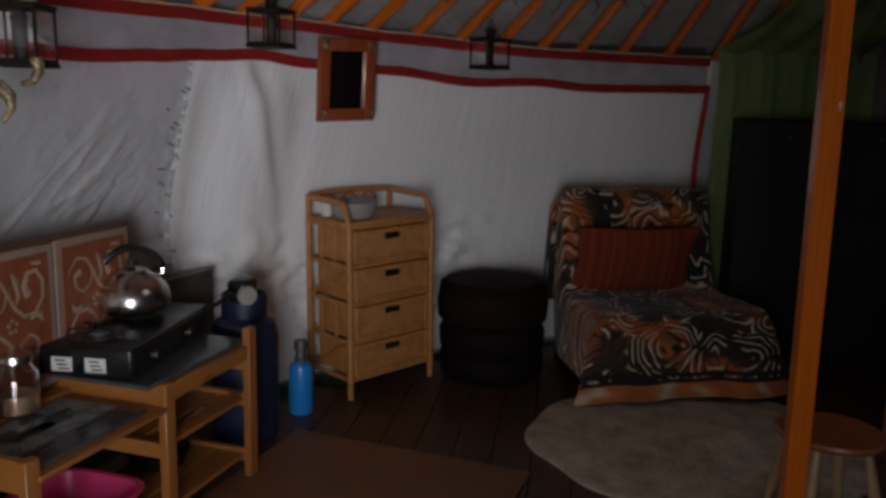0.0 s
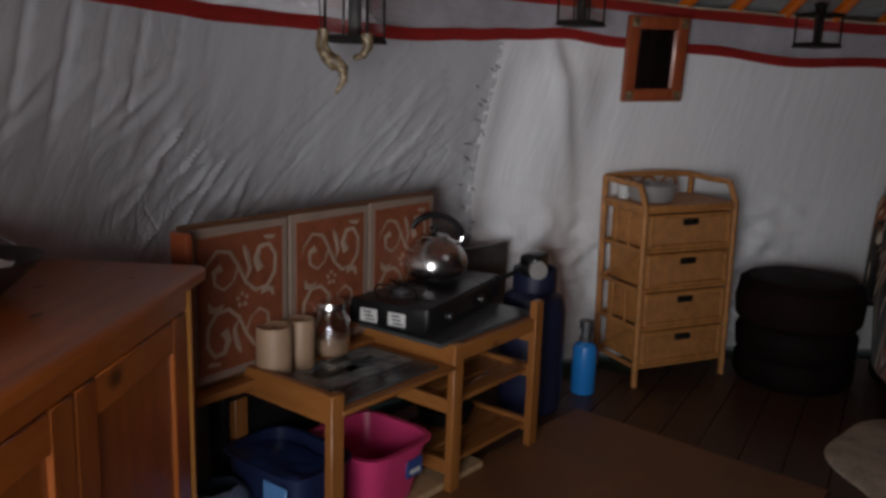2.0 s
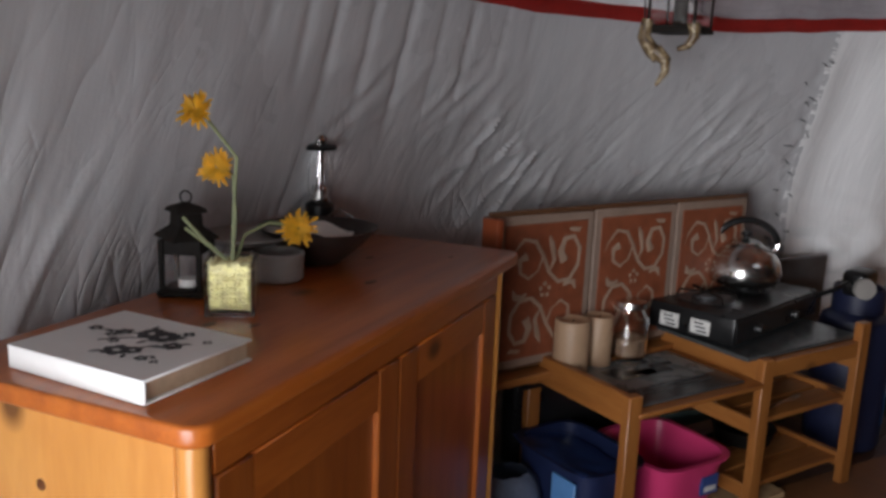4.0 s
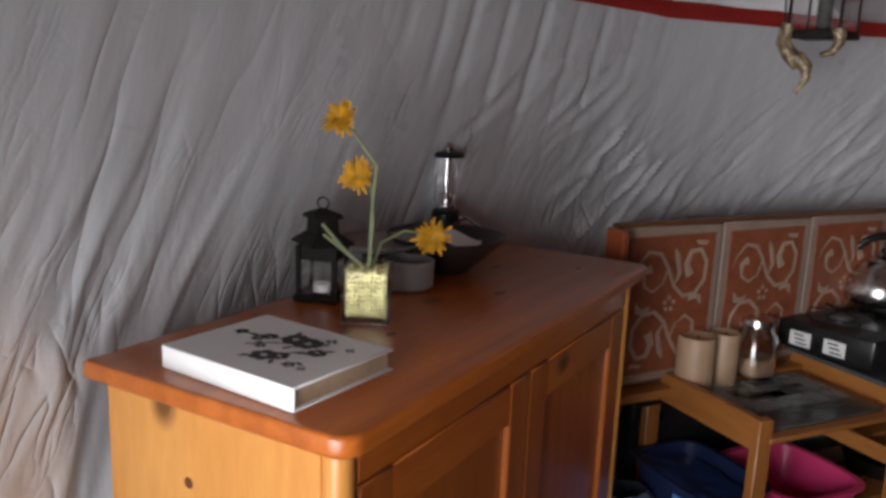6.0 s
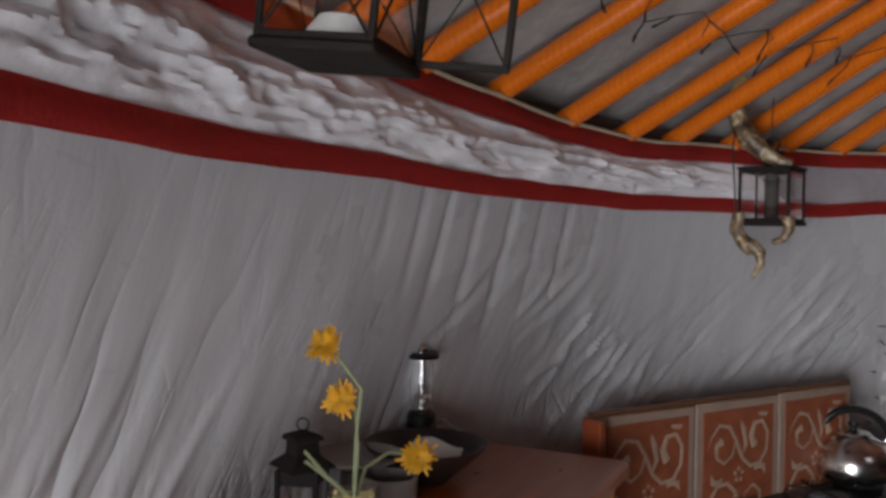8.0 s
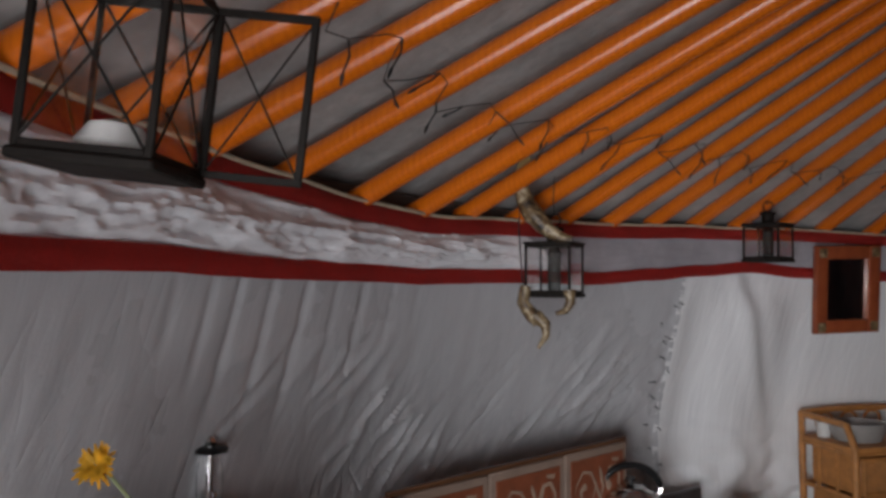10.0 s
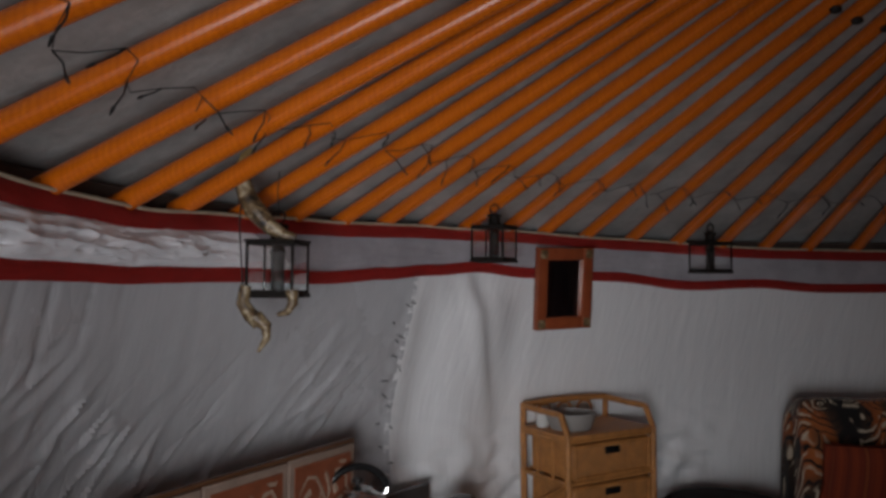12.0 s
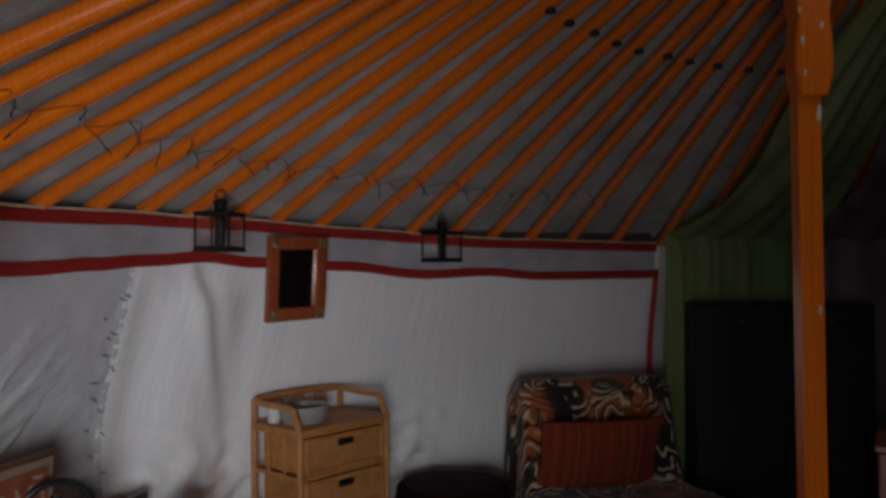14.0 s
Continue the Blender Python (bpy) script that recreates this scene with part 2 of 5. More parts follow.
def cloth_net(name, cols):
    """Thin draped cloth with soft vertical shading of its colour."""
    m, t, b = shader(name, 0.9)
    v = coords(t, (1.2, 1.2, 0.35))
    c = ramp(t, noise_tex(t, v, 2.5, 3), [(0.32, cols[0]), (0.5, cols[1]), (0.68, cols[2])])
    t.links.new(c, b.inputs["Base Color"])
    bump(t, b, noise_tex(t, coords(t, (1, 1, 1)), 120.0, 2), 0.3, 0.004)
    thin, both = t.nodes.new("ShaderNodeBsdfTranslucent"), t.nodes.new("ShaderNodeMixShader")
    t.links.new(c, thin.inputs["Color"])
    both.inputs[0].default_value = 0.5
    t.links.new(b.outputs[0], both.inputs[1])
    t.links.new(thin.outputs[0], both.inputs[2])
    t.links.new(both.outputs[0], t.nodes["Material Output"].inputs["Surface"])
    return m


def mottled(name):
    """Horn in blotches of dark brown, tan and cream."""
    m, t, b = shader(name, 0.42)
    v = coords(t, (1, 1, 1))
    c = ramp(t, noise_tex(t, v, 34.0, 3, 0.6, 0.8), [(0.36, (0.022, 0.014, 0.009)), (0.47, (0.12, 0.075, 0.035)), (0.56, (0.20, 0.135, 0.065)), (0.66, (0.46, 0.38, 0.25))])
    t.links.new(c, b.inputs["Base Color"])
    bump(t, b, noise_tex(t, v, 120.0, 3), 0.35, 0.004)
    return m


M = {
    "liner": sheet_white(),
    "canvas": sheet_canvas(),
    "band": plain("grey_mauve_band_cloth", (0.40, 0.385, 0.41), 0.55, vary=0.16, scale=9, grain=140, relief=0.4),
    "band_white": plain("white_sheeting", (0.86, 0.86, 0.88), 0.38, vary=0.08, scale=9, grain=120, relief=0.25),
    "felt_edge": plain("dark_brown_felt", (0.075, 0.050, 0.040), 0.95, vary=0.25, scale=20, grain=120, relief=0.6),
    "roof": plain("roof_felt_cover", (0.43, 0.435, 0.42), 0.9, vary=0.22, scale=7, grain=38, relief=1.0),
    "orange": wood("orange_painted_pole", (0.58, 0.104, 0.004), (0.70, 0.146, 0.005), (0.78, 0.185, 0.007), (40, 40, 2), 0.26, 0.5, False),
    "red": plain("red_ribbon_trim", (0.50, 0.035, 0.028), 0.7, vary=0.15, relief=0.4),
    "cord": plain("cream_edge_cord", (0.55, 0.45, 0.32), 0.8),
    "floor": wood("dark_floorboards", (0.030, 0.013, 0.007), (0.062, 0.028, 0.014), (0.095, 0.046, 0.024), (14, 1.2, 14), 0.45),
    "mat": plain("brown_floor_mat", (0.20, 0.085, 0.032), 0.55, vary=0.2, scale=5, relief=0.6),
    "rug": plain("beige_wool_rug", (0.52, 0.43, 0.32), 1.0, vary=0.30, scale=9, grain=75, relief=1.6, spec=0.2),
    "pine": wood("pine_table_wood", (0.19, 0.062, 0.012), (0.30, 0.105, 0.022), (0.39, 0.155, 0.038), (16, 16, 1.6), 0.45, 0.2),
    "pine_x": wood("pine_rail_wood", (0.19, 0.062, 0.012), (0.30, 0.105, 0.022), (0.39, 0.155, 0.038), (1.6, 16, 16), 0.45, 0.2),
    "pine_y": wood("pine_crossrail_wood", (0.19, 0.062, 0.012), (0.30, 0.105, 0.022), (0.39, 0.155, 0.038), (16, 1.6, 16), 0.45, 0.2),
    # one pine: doors and uprights darkened as shaded, end panels brightened as lit
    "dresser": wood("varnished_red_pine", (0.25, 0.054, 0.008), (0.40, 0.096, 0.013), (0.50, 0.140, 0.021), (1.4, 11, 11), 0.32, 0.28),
    "dresser_v": wood("varnished_red_pine_upright_shaded", (0.18, 0.040, 0.006), (0.30, 0.072, 0.010), (0.38, 0.105, 0.017), (11, 11, 1.4), 0.34, 0.3),
    "dresser_side": wood("varnished_pine_lit_side", (0.46, 0.17, 0.035), (0.60, 0.25, 0.055), (0.68, 0.32, 0.08), (11, 7, 1.2), 0.30, 0.4),
    "rattan": plain("honey_rattan_cane", (0.46, 0.195, 0.055), 0.5, vary=0.25, scale=22, grain=120, relief=0.4),
    "knot": plain("dark_wood_knot", (0.15, 0.048, 0.014), 0.4, vary=0.35, scale=60),
    "black": plain("black_enamel", (0.009, 0.009, 0.0095), 0.30, vary=0.3, spec=0.4),
    "dark_metal": plain("dark_painted_metal", (0.013, 0.010, 0.008), 0.7, 0.0, vary=0.35, relief=0.4, spec=0.2),
    "steel": plain("polished_steel", (0.62, 0.60, 0.58), 0.22, 1.0, vary=0.06, relief=0.03),
    "grey_metal": plain("grey_cast_metal", (0.16, 0.16, 0.165), 0.45, 0.7),
    "slate": plain("dark_slate_board", (0.06, 0.065, 0.067), 0.22, vary=0.3, scale=7),
    "label": plain("white_label", (0.62, 0.61, 0.58), 0.6, vary=0.05),
    "print": plain("dark_print", (0.05, 0.05, 0.055), 0.7),
    "terracotta": plain("terracotta_tile", (0.235, 0.066, 0.028), 0.55, vary=0.2, scale=25, relief=0.4),
    "motif": plain("cream_relief_glaze", (0.36, 0.25, 0.18), 0.5, vary=0.14, scale=30),
    "tile_frame": wood("brown_tile_frame", (0.07, 0.028, 0.012), (0.12, 0.052, 0.022), (0.17, 0.08, 0.035), (2, 14, 14), 0.5, 0.1, False),
    "tile_edge": plain("pale_pink_grout", (0.27, 0.19, 0.145), 0.6, vary=0.14),
    "candle": plain("beige_candle_wax", (0.40, 0.26, 0.16), 0.5, vary=0.08),
    "pink": plain("pink_plastic", (0.62, 0.045, 0.16), 0.35, vary=0.05, relief=0.05),
    "blue": plain("blue_plastic", (0.03, 0.065, 0.22), 0.4, vary=0.08, relief=0.05),
    "navy": plain("navy_plastic", (0.014, 0.022, 0.070), 0.4, vary=0.2, relief=0.1),
    "bag": plain("blue_grey_sheeting", (0.10, 0.12, 0.17), 0.4, vary=0.25, scale=20, relief=0.4),
    "sky_blue": plain("light_blue_plastic", (0.12, 0.30, 0.62), 0.35, vary=0.06, relief=0.05),
    "gas_blue": plain("dark_blue_cylinder_paint", (0.014, 0.018, 0.050), 0.45, vary=0.2),
    "can_blue": plain("bright_blue_can_paint", (0.02, 0.22, 0.62), 0.35, vary=0.08, relief=0.05),
    "leather": plain("brown_leather", (0.013, 0.0055, 0.004), 0.75, vary=0.3, scale=10, relief=0.5, spec=0.12),
    "dark_leather": plain("dark_brown_leather", (0.008, 0.0048, 0.0038), 0.7, vary=0.3, scale=10, relief=0.5, spec=0.1),
    "throw": pattern_throw(),
    "stripe": stripes("dark_red_striped_cloth", [(0.10, 0.012, 0.007), (0.26, 0.040, 0.010), (0.14, 0.018, 0.008), (0.34, 0.085, 0.018)], 6.0),
    "wardrobe": plain("black_stained_wardrobe", (0.014, 0.012, 0.010), 0.55, vary=0.3, scale=4, spec=0.25),
    "green": cloth_net("green_muslin", [(0.20, 0.29, 0.11), (0.31, 0.42, 0.16), (0.40, 0.51, 0.23)]),
    "mauve": cloth_net("mauve_muslin", [(0.15, 0.11, 0.125), (0.24, 0.175, 0.19), (0.31, 0.235, 0.25)]),
    "frame_red": wood("red_stained_frame", (0.18, 0.032, 0.012), (0.29, 0.06, 0.02), (0.36, 0.09, 0.03), (9, 9, 9), 0.4, 0.3, False),
    "mirror": shader("mirror_glass", 0.02, 1.0)[0],
    "glass": glass("clear_glass"),
    "green_glass": glass("greenish_glass", (0.96, 0.985, 0.97)),
    "gold": plain("yellow_glass_gravel", (0.88, 0.72, 0.36), 0.35, vary=0.3, scale=60),
    "petal": plain("yellow_petals", (0.78, 0.42, 0.018), 0.7, vary=0.25, scale=60),
    "stem": plain("grey_green_stem", (0.20, 0.22, 0.11), 0.7),
    "paper": plain("white_book_cover", (0.80, 0.79, 0.77), 0.5, vary=0.03, relief=0.05),
    "pages": plain("brown_page_edges", (0.42, 0.30, 0.20), 0.8),
    "bowl": plain("dark_wooden_bowl", (0.030, 0.020, 0.017), 0.4, vary=0.3),
    "ceramic": plain("grey_ceramic", (0.30, 0.28, 0.26), 0.35, vary=0.1),
    "horn": mottled("mottled_horn"),
    "horn_tip": plain("yellow_horn_tip", (0.46, 0.31, 0.12), 0.5, vary=0.2),
    "wire": plain("black_wire", (0.012, 0.012, 0.012), 0.6),
    "stool": wood("red_brown_stool_wood", (0.20, 0.05, 0.018), (0.32, 0.085, 0.03), (0.38, 0.12, 0.045), (3, 12, 12), 0.35, 0.4),
    "pale_wood": wood("pale_turned_wood", (0.36, 0.22, 0.11), (0.48, 0.31, 0.16), (0.56, 0.39, 0.22), (14, 14, 2), 0.45),
    # dark grey for the shade in the white sheets' crumpled seam
    "seam": plain("seam_crumple_shade", (0.13, 0.125, 0.13), 0.6, vary=0.3),
    # grey print, paled to include the wall's sheen on the board
    "sheen_print": plain("grey_print_and_sheen", (0.21, 0.235, 0.235), 0.28, vary=0.25, scale=12),
    "chip": plain("bare_wood_chip", (0.62, 0.50, 0.38), 0.7, vary=0.25, scale=40),
    "ground": plain("trodden_grass_ground", (0.07, 0.08, 0.035), 1.0, vary=0.3, scale=2, grain=20, relief=1.0),
}
M["mirror"].node_tree.nodes["Principled BSDF"].inputs["Base Color"].default_value = (0.75, 0.73, 0.70, 1)

# ---- mesh helpers ----


def bm_box(x0, y0, z0, x1, y1, z1, bevel=0.003, seg=1):
    bm = bmesh.new()
    bmesh.ops.create_cube(bm, size=1)
    bmesh.ops.scale(bm, vec=(x1 - x0, y1 - y0, z1 - z0), verts=bm.verts)
    bmesh.ops.translate(bm, vec=((x0 + x1) / 2, (y0 + y1) / 2, (z0 + z1) / 2), verts=bm.verts)
    if bevel:
        bmesh.ops.bevel(bm, geom=list(bm.edges), offset=min(bevel, 0.45 * min(x1 - x0, y1 - y0, z1 - z0)), segments=seg, affect="EDGES", profile=0.5)
    return bm


def bm_lathe(profile, seg=24, centre=(0, 0, 0)):
    """A turned body from (radius, z) pairs."""
    bm, rings = bmesh.new(), []
    for r, z in profile:
        if r < 1e-5:
            rings.append([bm.verts.new((centre[0], centre[1], centre[2] + z))])
        else:
            rings.append([bm.verts.new((centre[0] + r * math.cos(2 * math.pi * i / seg), centre[1] + r * math.sin(2 * math.pi * i / seg), centre[2] + z)) for i in range(seg)])
    for a, b in zip(rings, rings[1:]):
        for i in range(seg):
            j = (i + 1) % seg
            if len(a) == 1 and len(b) > 1:
                bm.faces.new((a[0], b[j], b[i]))
            elif len(b) == 1 and len(a) > 1:
                bm.faces.new((a[i], a[j], b[0]))
            elif len(a) > 1:
                bm.faces.new((a[i], a[j], b[j], b[i]))
    bmesh.ops.recalc_face_normals(bm, faces=bm.faces)
    return bm


def bm_tube(points, radius, seg=8, closed=False):
    """A tube along points; radius may be a list, one for each point."""
    pts = [Vector(p) for p in points]
    rad = radius if isinstance(radius, (list, tuple)) else [radius] * len(pts)
    bm, rings, n = bmesh.new(), [], len(pts)
    ref = None
    for i, p in enumerate(pts):
        a, b = (pts[(i - 1) % n], pts[(i + 1) % n]) if closed else (pts[max(i - 1, 0)], pts[min(i + 1, n - 1)])
        d = (b - a).normalized()
        if ref is None:
            ref = d.orthogonal().normalized()
        ref = (ref - d * ref.dot(d)).normalized()
        other = d.cross(ref)
        rings.append([bm.verts.new(p + rad[i] * (math.cos(2 * math.pi * k / seg) * ref + math.sin(2 * math.pi * k / seg) * other)) for k in range(seg)])
    pairs = list(zip(rings, rings[1:])) + ([(rings[-1], rings[0])] if closed else [])
    for a, b in pairs:
        for k in range(seg):
            bm.faces.new((a[k], a[(k + 1) % seg], b[(k + 1) % seg], b[k]))
    if not closed:
        bm.faces.new(list(reversed(rings[0])))
        bm.faces.new(rings[-1])
    return bm


def bm_join(*parts):
    out = bmesh.new()
    for p in parts:
        me = bpy.data.meshes.new("tmp")
        p.to_mesh(me)
        p.free()
        out.from_mesh(me)
        bpy.data.meshes.remove(me)
    return out


def bm_grid(nu, nv, f, uv=None):
    """A sheet of nu by nv cells; f(u, v) with u, v from 0 to 1 gives the place."""
    bm = bmesh.new()
    vs = [[bm.verts.new(f(i / nu, j / nv)) for i in range(nu + 1)] for j in range(nv + 1)]
    lay = bm.loops.layers.uv.new("UVMap") if uv else None
    for j in range(nv):
        for i in range(nu):
            fc = bm.faces.new((vs[j][i], vs[j][i + 1], vs[j + 1][i + 1], vs[j + 1][i]))
            if lay:
                for lp, (a, b) in zip(fc.loops, ((i, j), (i + 1, j), (i + 1, j + 1), (i, j + 1))):
                    lp[lay].uv = (uv[0] * a / nu, uv[1] * b / nv)
    return bm


def finish(name, bm, material, flat=False):
    me = bpy.data.meshes.new(name)
    for f in bm.faces:
        f.smooth = not flat
    bm.to_mesh(me)
    bm.free()
    me.materials.append(M[material])
    if not flat:
        me.set_sharp_from_angle(angle=radians(38))
    return me


def part(name, bm, material, parent, label=""):
    ob = new(name, finish(name, bm, material))
    ob.parent = parent
    if label:
        ob["label"] = label
    return ob


def thing(name, m, label, category, group="", kind=""):
    ob = new(name)
    ob.matrix_world = m
    ob.empty_display_size = 0.05
    return tagged(ob, label, category, group, kind)


def single(name, bm, material, m, label, category, group="", kind=""):
    ob = new(name, finish(name, bm, material))
    ob.matrix_world = m
    return tagged(ob, label, category, group, kind)


ID = Matrix.Identity(4)

# ---- ground, floor ----
single("ground", bm_grid(24, 24, lambda u, v: Vector(((u - 0.5) * 800, (v - 0.5) * 800, -0.06))), "ground", ID, "dull green trodden grass around the tent", "ground", kind="structure")
floor = thing("floor", ID, "dark brown worn wooden floorboards", "floor", kind="structure")
plank_w, rng = 0.145, random.Random(4)
for i in range(-19, 20):
    x0 = CX + i * plank_w
    half = math.sqrt(max(0.0, 2.85 ** 2 - max(abs(i * plank_w), abs((i + 1) * plank_w)) ** 2))
    if half < 0.2:
        continue
    cut = CY + rng.uniform(-0.6, 0.6) * half
    for a, b in ((CY - half, cut), (cut + 0.002, CY + half)):
        dz = rng.uniform(-0.0015, 0.0)
        part("plank", bm_box(x0 + 0.0015, a, -0.03, x0 + plank_w - 0.0015, b, dz, 0.002), "floor", floor)
single("floor_mat", bm_box(-0.95, -1.25, 0.0, 0.0, 0.0, 0.007, 0.003), "mat", pose(0.376, 2.34, 0.001, 0, 0, -12), "brown hardboard mat lying on the floorboards", "mat")

# ---- wall liner ----


# gathers below the ribbon: place, width in degrees, depth, length in metres
GATHERS = ((201.6, 0.5, 0.5, 0.22), (199.4, 0.45, 0.8, 0.30), (197.6, 0.4, 1.0, 0.36), (195.3, 0.4, 0.9, 0.40), (192.7, 0.45, 1.2, 0.46), (190.4, 0.35, 0.6, 0.30), (188.2, 0.45, 1.0, 0.42), (185.6, 0.35, 0.5, 0.25), (183.4, 0.35, 0.4, 0.18))


def wall_r(theta, z):
    """Radius of the liner: it bellies out below the trim and is creased."""
    zt = z_up(theta)
    k = z / zt
    r = R_TOP + (R_LOW - R_TOP) * smooth(0.0, 0.55, 1 - k)
    s = radians(theta) * R_TOP
    below = smooth(0.0, 0.12, (zt - GAP - z)) * smooth(0, 0.15, z)
    t = theta % 360
    fold = noise.noise(Vector((s * 5.0 + z * 2.6, z * 0.7 - s * 0.4, 3.1)))
    upright = noise.noise(Vector((s * 13.0, z * 0.5, 1.3)))
    low_half = 0.08 + 0.92 * smooth(0.16, 0.62, zt - GAP - z)
    r += below * (0.006 * fold * low_half + 0.003 * upright)
    # steep taut folds beside the dresser, and slanting pulled creases behind it
    steep = smooth(190, 203, t) * (1 - smooth(228, 244, t)) * low_half
    if steep > 0:
        q, along = s * 0.93 + z * 0.36, z * 0.93 - s * 0.36
        n = noise.noise(Vector((q * 11.0, along * 1.5, 7.7)))
        n2 = noise.noise(Vector((q * 24.0, along * 2.4, 2.2)))
        r -= below * steep * (0.35 + 0.65 * smooth(-0.1, 0.3, noise.noise(Vector((q * 2.2, along * 1.1, 9.4))))) * (0.0075 * max(0.0, 1 - 4.6 * abs(n)) + 0.004 * max(0.0, 1 - 4.0 * abs(n2)))
    slant = smooth(158, 166, t) * (1 - smooth(193, 202, t)) * smooth(0.45, 0.70, z) * (1 - 0.80 * smooth(1.04, 1.34, z))
    if slant > 0:
        q, along = s * 0.66 + z * 0.75, z * 0.66 - s * 0.75
        patch = smooth(-0.15, 0.25, noise.noise(Vector((q * 2.0, along * 2.2, 5.5))))
        n = noise.noise(Vector((q * 17.0, along * 3.0, 1.7)))
        n2 = noise.noise(Vector((q * 34.0, along * 5.0, 6.2)))
        r -= below * slant * (0.15 + 0.85 * patch) * (0.013 * max(0.0, 1 - 5.0 * abs(n)) + 0.007 * max(0.0, 1 - 4.0 * abs(n2)))
    # narrow upright gathers hanging from the lower ribbon
    if 180 < t < 204:
        drop = knots_at(RIBBON_LOW, t) - z
        for th, width, depth, length in GATHERS:
            d = (t - th - 0.5 * drop) / (0.62 * width)
            if abs(d) < 3:
                r += 0.0075 * depth * math.exp(-d * d) * smooth(0.0, 0.04, drop) * (1 - smooth(0.35 * length, length, drop))
    # loose overlapping flap with upright folds, and its crumpled seam
    flap = smooth(142, 146, t) * (1 - smooth(155.5, 157.5, t))
    r += below * flap * (0.024 * math.sin((t - 142) * 0.62) * smooth(0, 0.5, z) - 0.012)
    if 138 < t < 156 and z > 0.7:
        # slanting pulled fold below the mirror side of the flap
        d = (t - 150.2 + (1.42 - z) * 8.0) / 0.9
        pull = smooth(0.75, 1.05, z) * smooth(0.0, 0.04, knots_at(RIBBON_LOW, t) - z)
        r += pull * (0.012 * math.exp(-d * d) - 0.014 * math.exp(-(d - 1.7) ** 2))
    seam = math.exp(-((t - 157.0) / 1.3) ** 2)
    r += below * seam * 0.009 * noise.noise(Vector((s * 22, z * 26, 5.0)))
    low = (1 - smooth(0.45, 0.9, z)) * (smooth(118, 126, t) * (1 - smooth(166, 172, t)))
    r += below * low * 0.045 * noise.noise(Vector((s * 10 + z * 8, z * 16 - s * 5, 9.0)))
    return r


def wall_piece(a0, a1, step, z0=0.0, rows=76):
    n = max(2, int((a1 - a0) / step))

    def at(u, v):
        th = a0 + (a1 - a0) * u
        z = z0 + (max(z0 + 0.1, knots_at(RIBBON_UP, th % 360) + 0.01) - z0) * v
        return polar(th, wall_r(th, z), z)
    return bm_grid(n, rows, at, ((a1 - a0) * R_TOP * math.pi / 180, z_up(a0) - z0))


wall = thing("wall_round", ID, "creased silvery white liner sheet on the round wall", "wall", kind="structure")
part("liner", wall_piece(DOOR_B, 100, 2.2, rows=24), "liner", wall)
part("canvas_sheet", wall_piece(100, 157.2, 0.45, rows=90), "canvas", wall, "white woven canvas sheet")
part("liner", wall_piece(156.8, 360 + DOOR_A, 0.2, rows=150), "liner", wall, "silvery creased plastic sheet")
part("liner", wall_piece(DOOR_A, DOOR_B, 2.0, z0=DOOR_H, rows=8), "liner", wall)


def shell_piece(a0, a1, z0):
    def at(u, v):
        th = a0 + (a1 - a0) * u
        return polar(th, R_LOW + 0.09, z0 + (z_up(th) + 0.04 - z0) * v)
    return bm_grid(max(2, int((a1 - a0) / 3)), 6, at)


outer = thing("wall_cover", ID, "outer felt cover of the round tent", "wall", kind="structure")
part("cover", shell_piece(DOOR_B, 360 + DOOR_A, -0.05), "roof", outer)
part("cover", shell_piece(DOOR_A, DOOR_B, DOOR_H), "roof", outer)
single("door_1", bm_join(*[bm_box(-0.04, -0.1, 0, 0.04, 0.1, DOOR_H, 0.004)]), "orange", pose(*polar(DOOR_B, 2.72), 0, 0, DOOR_B), "orange wooden door post beside the open doorway", "door", kind="structure")


def band_piece(a0, a1, step, bulge, rough, slant=0.0):
    """The strip between the two red ribbons, crumpled and bulging inwards."""
    def at(u, v):
        th = a0 + (a1 - a0) * u + slant * (v - 0.5) * (1 - u) ** 6
        s = radians(th) * R_TOP
        z = knots_at(RIBBON_UP, th) - 0.012 + (knots_at(RIBBON_LOW, th) - knots_at(RIBBON_UP, th) + 0.024) * v
        mid = math.sin(math.pi * v) ** 0.7
        n = 0.35 * noise.noise(Vector((s * 2.2 + z * 5, z * 13, 2.0))) + 1.0 * (0.3 - abs(noise.noise(Vector((s * 3.2 - z * 7, z * 24, 6.0))))) + 0.7 * (0.3 - abs(noise.noise(Vector((s * 8 + z * 14, z * 44, 4.0))))) + 0.4 * (0.3 - abs(noise.noise(Vector((s * 17 - z * 30, z * 70, 8.0)))))
        n *= 0.35 + 0.65 * smooth(0.0, 0.08, u)
        mid *= 0.4 + 0.6 * smooth(0.0, 0.1, u)
        return polar(th, R_TOP - 0.008 - mid * (bulge + rough * n), z)
    n = int((a1 - a0) / step)
    return bm_grid(n, 34, at, ((a1 - a0) * R_TOP * math.pi / 180, GAP))


part("band", band_piece(100.6, 182.0, 0.5, -0.002, 0.005), "band", wall, "grey cloth band between the ribbons")
part("band", band_piece(172.0, 252.0, 0.16, 0.026, 0.036, -5.0), "band_white", wall, "crumpled white band between the ribbons")
part("felt_edge", bm_grid(190, 2, lambda u, v: polar(100.6 + 151 * u, R_TOP + 0.045, (knots_at(RIBBON_UP, 100.6 + 151 * u) - 0.03) * (1 - v) + (z_up(100.6 + 151 * u) + 0.022) * v)), "felt_edge", wall, "dark brown felt edge above the ribbon")

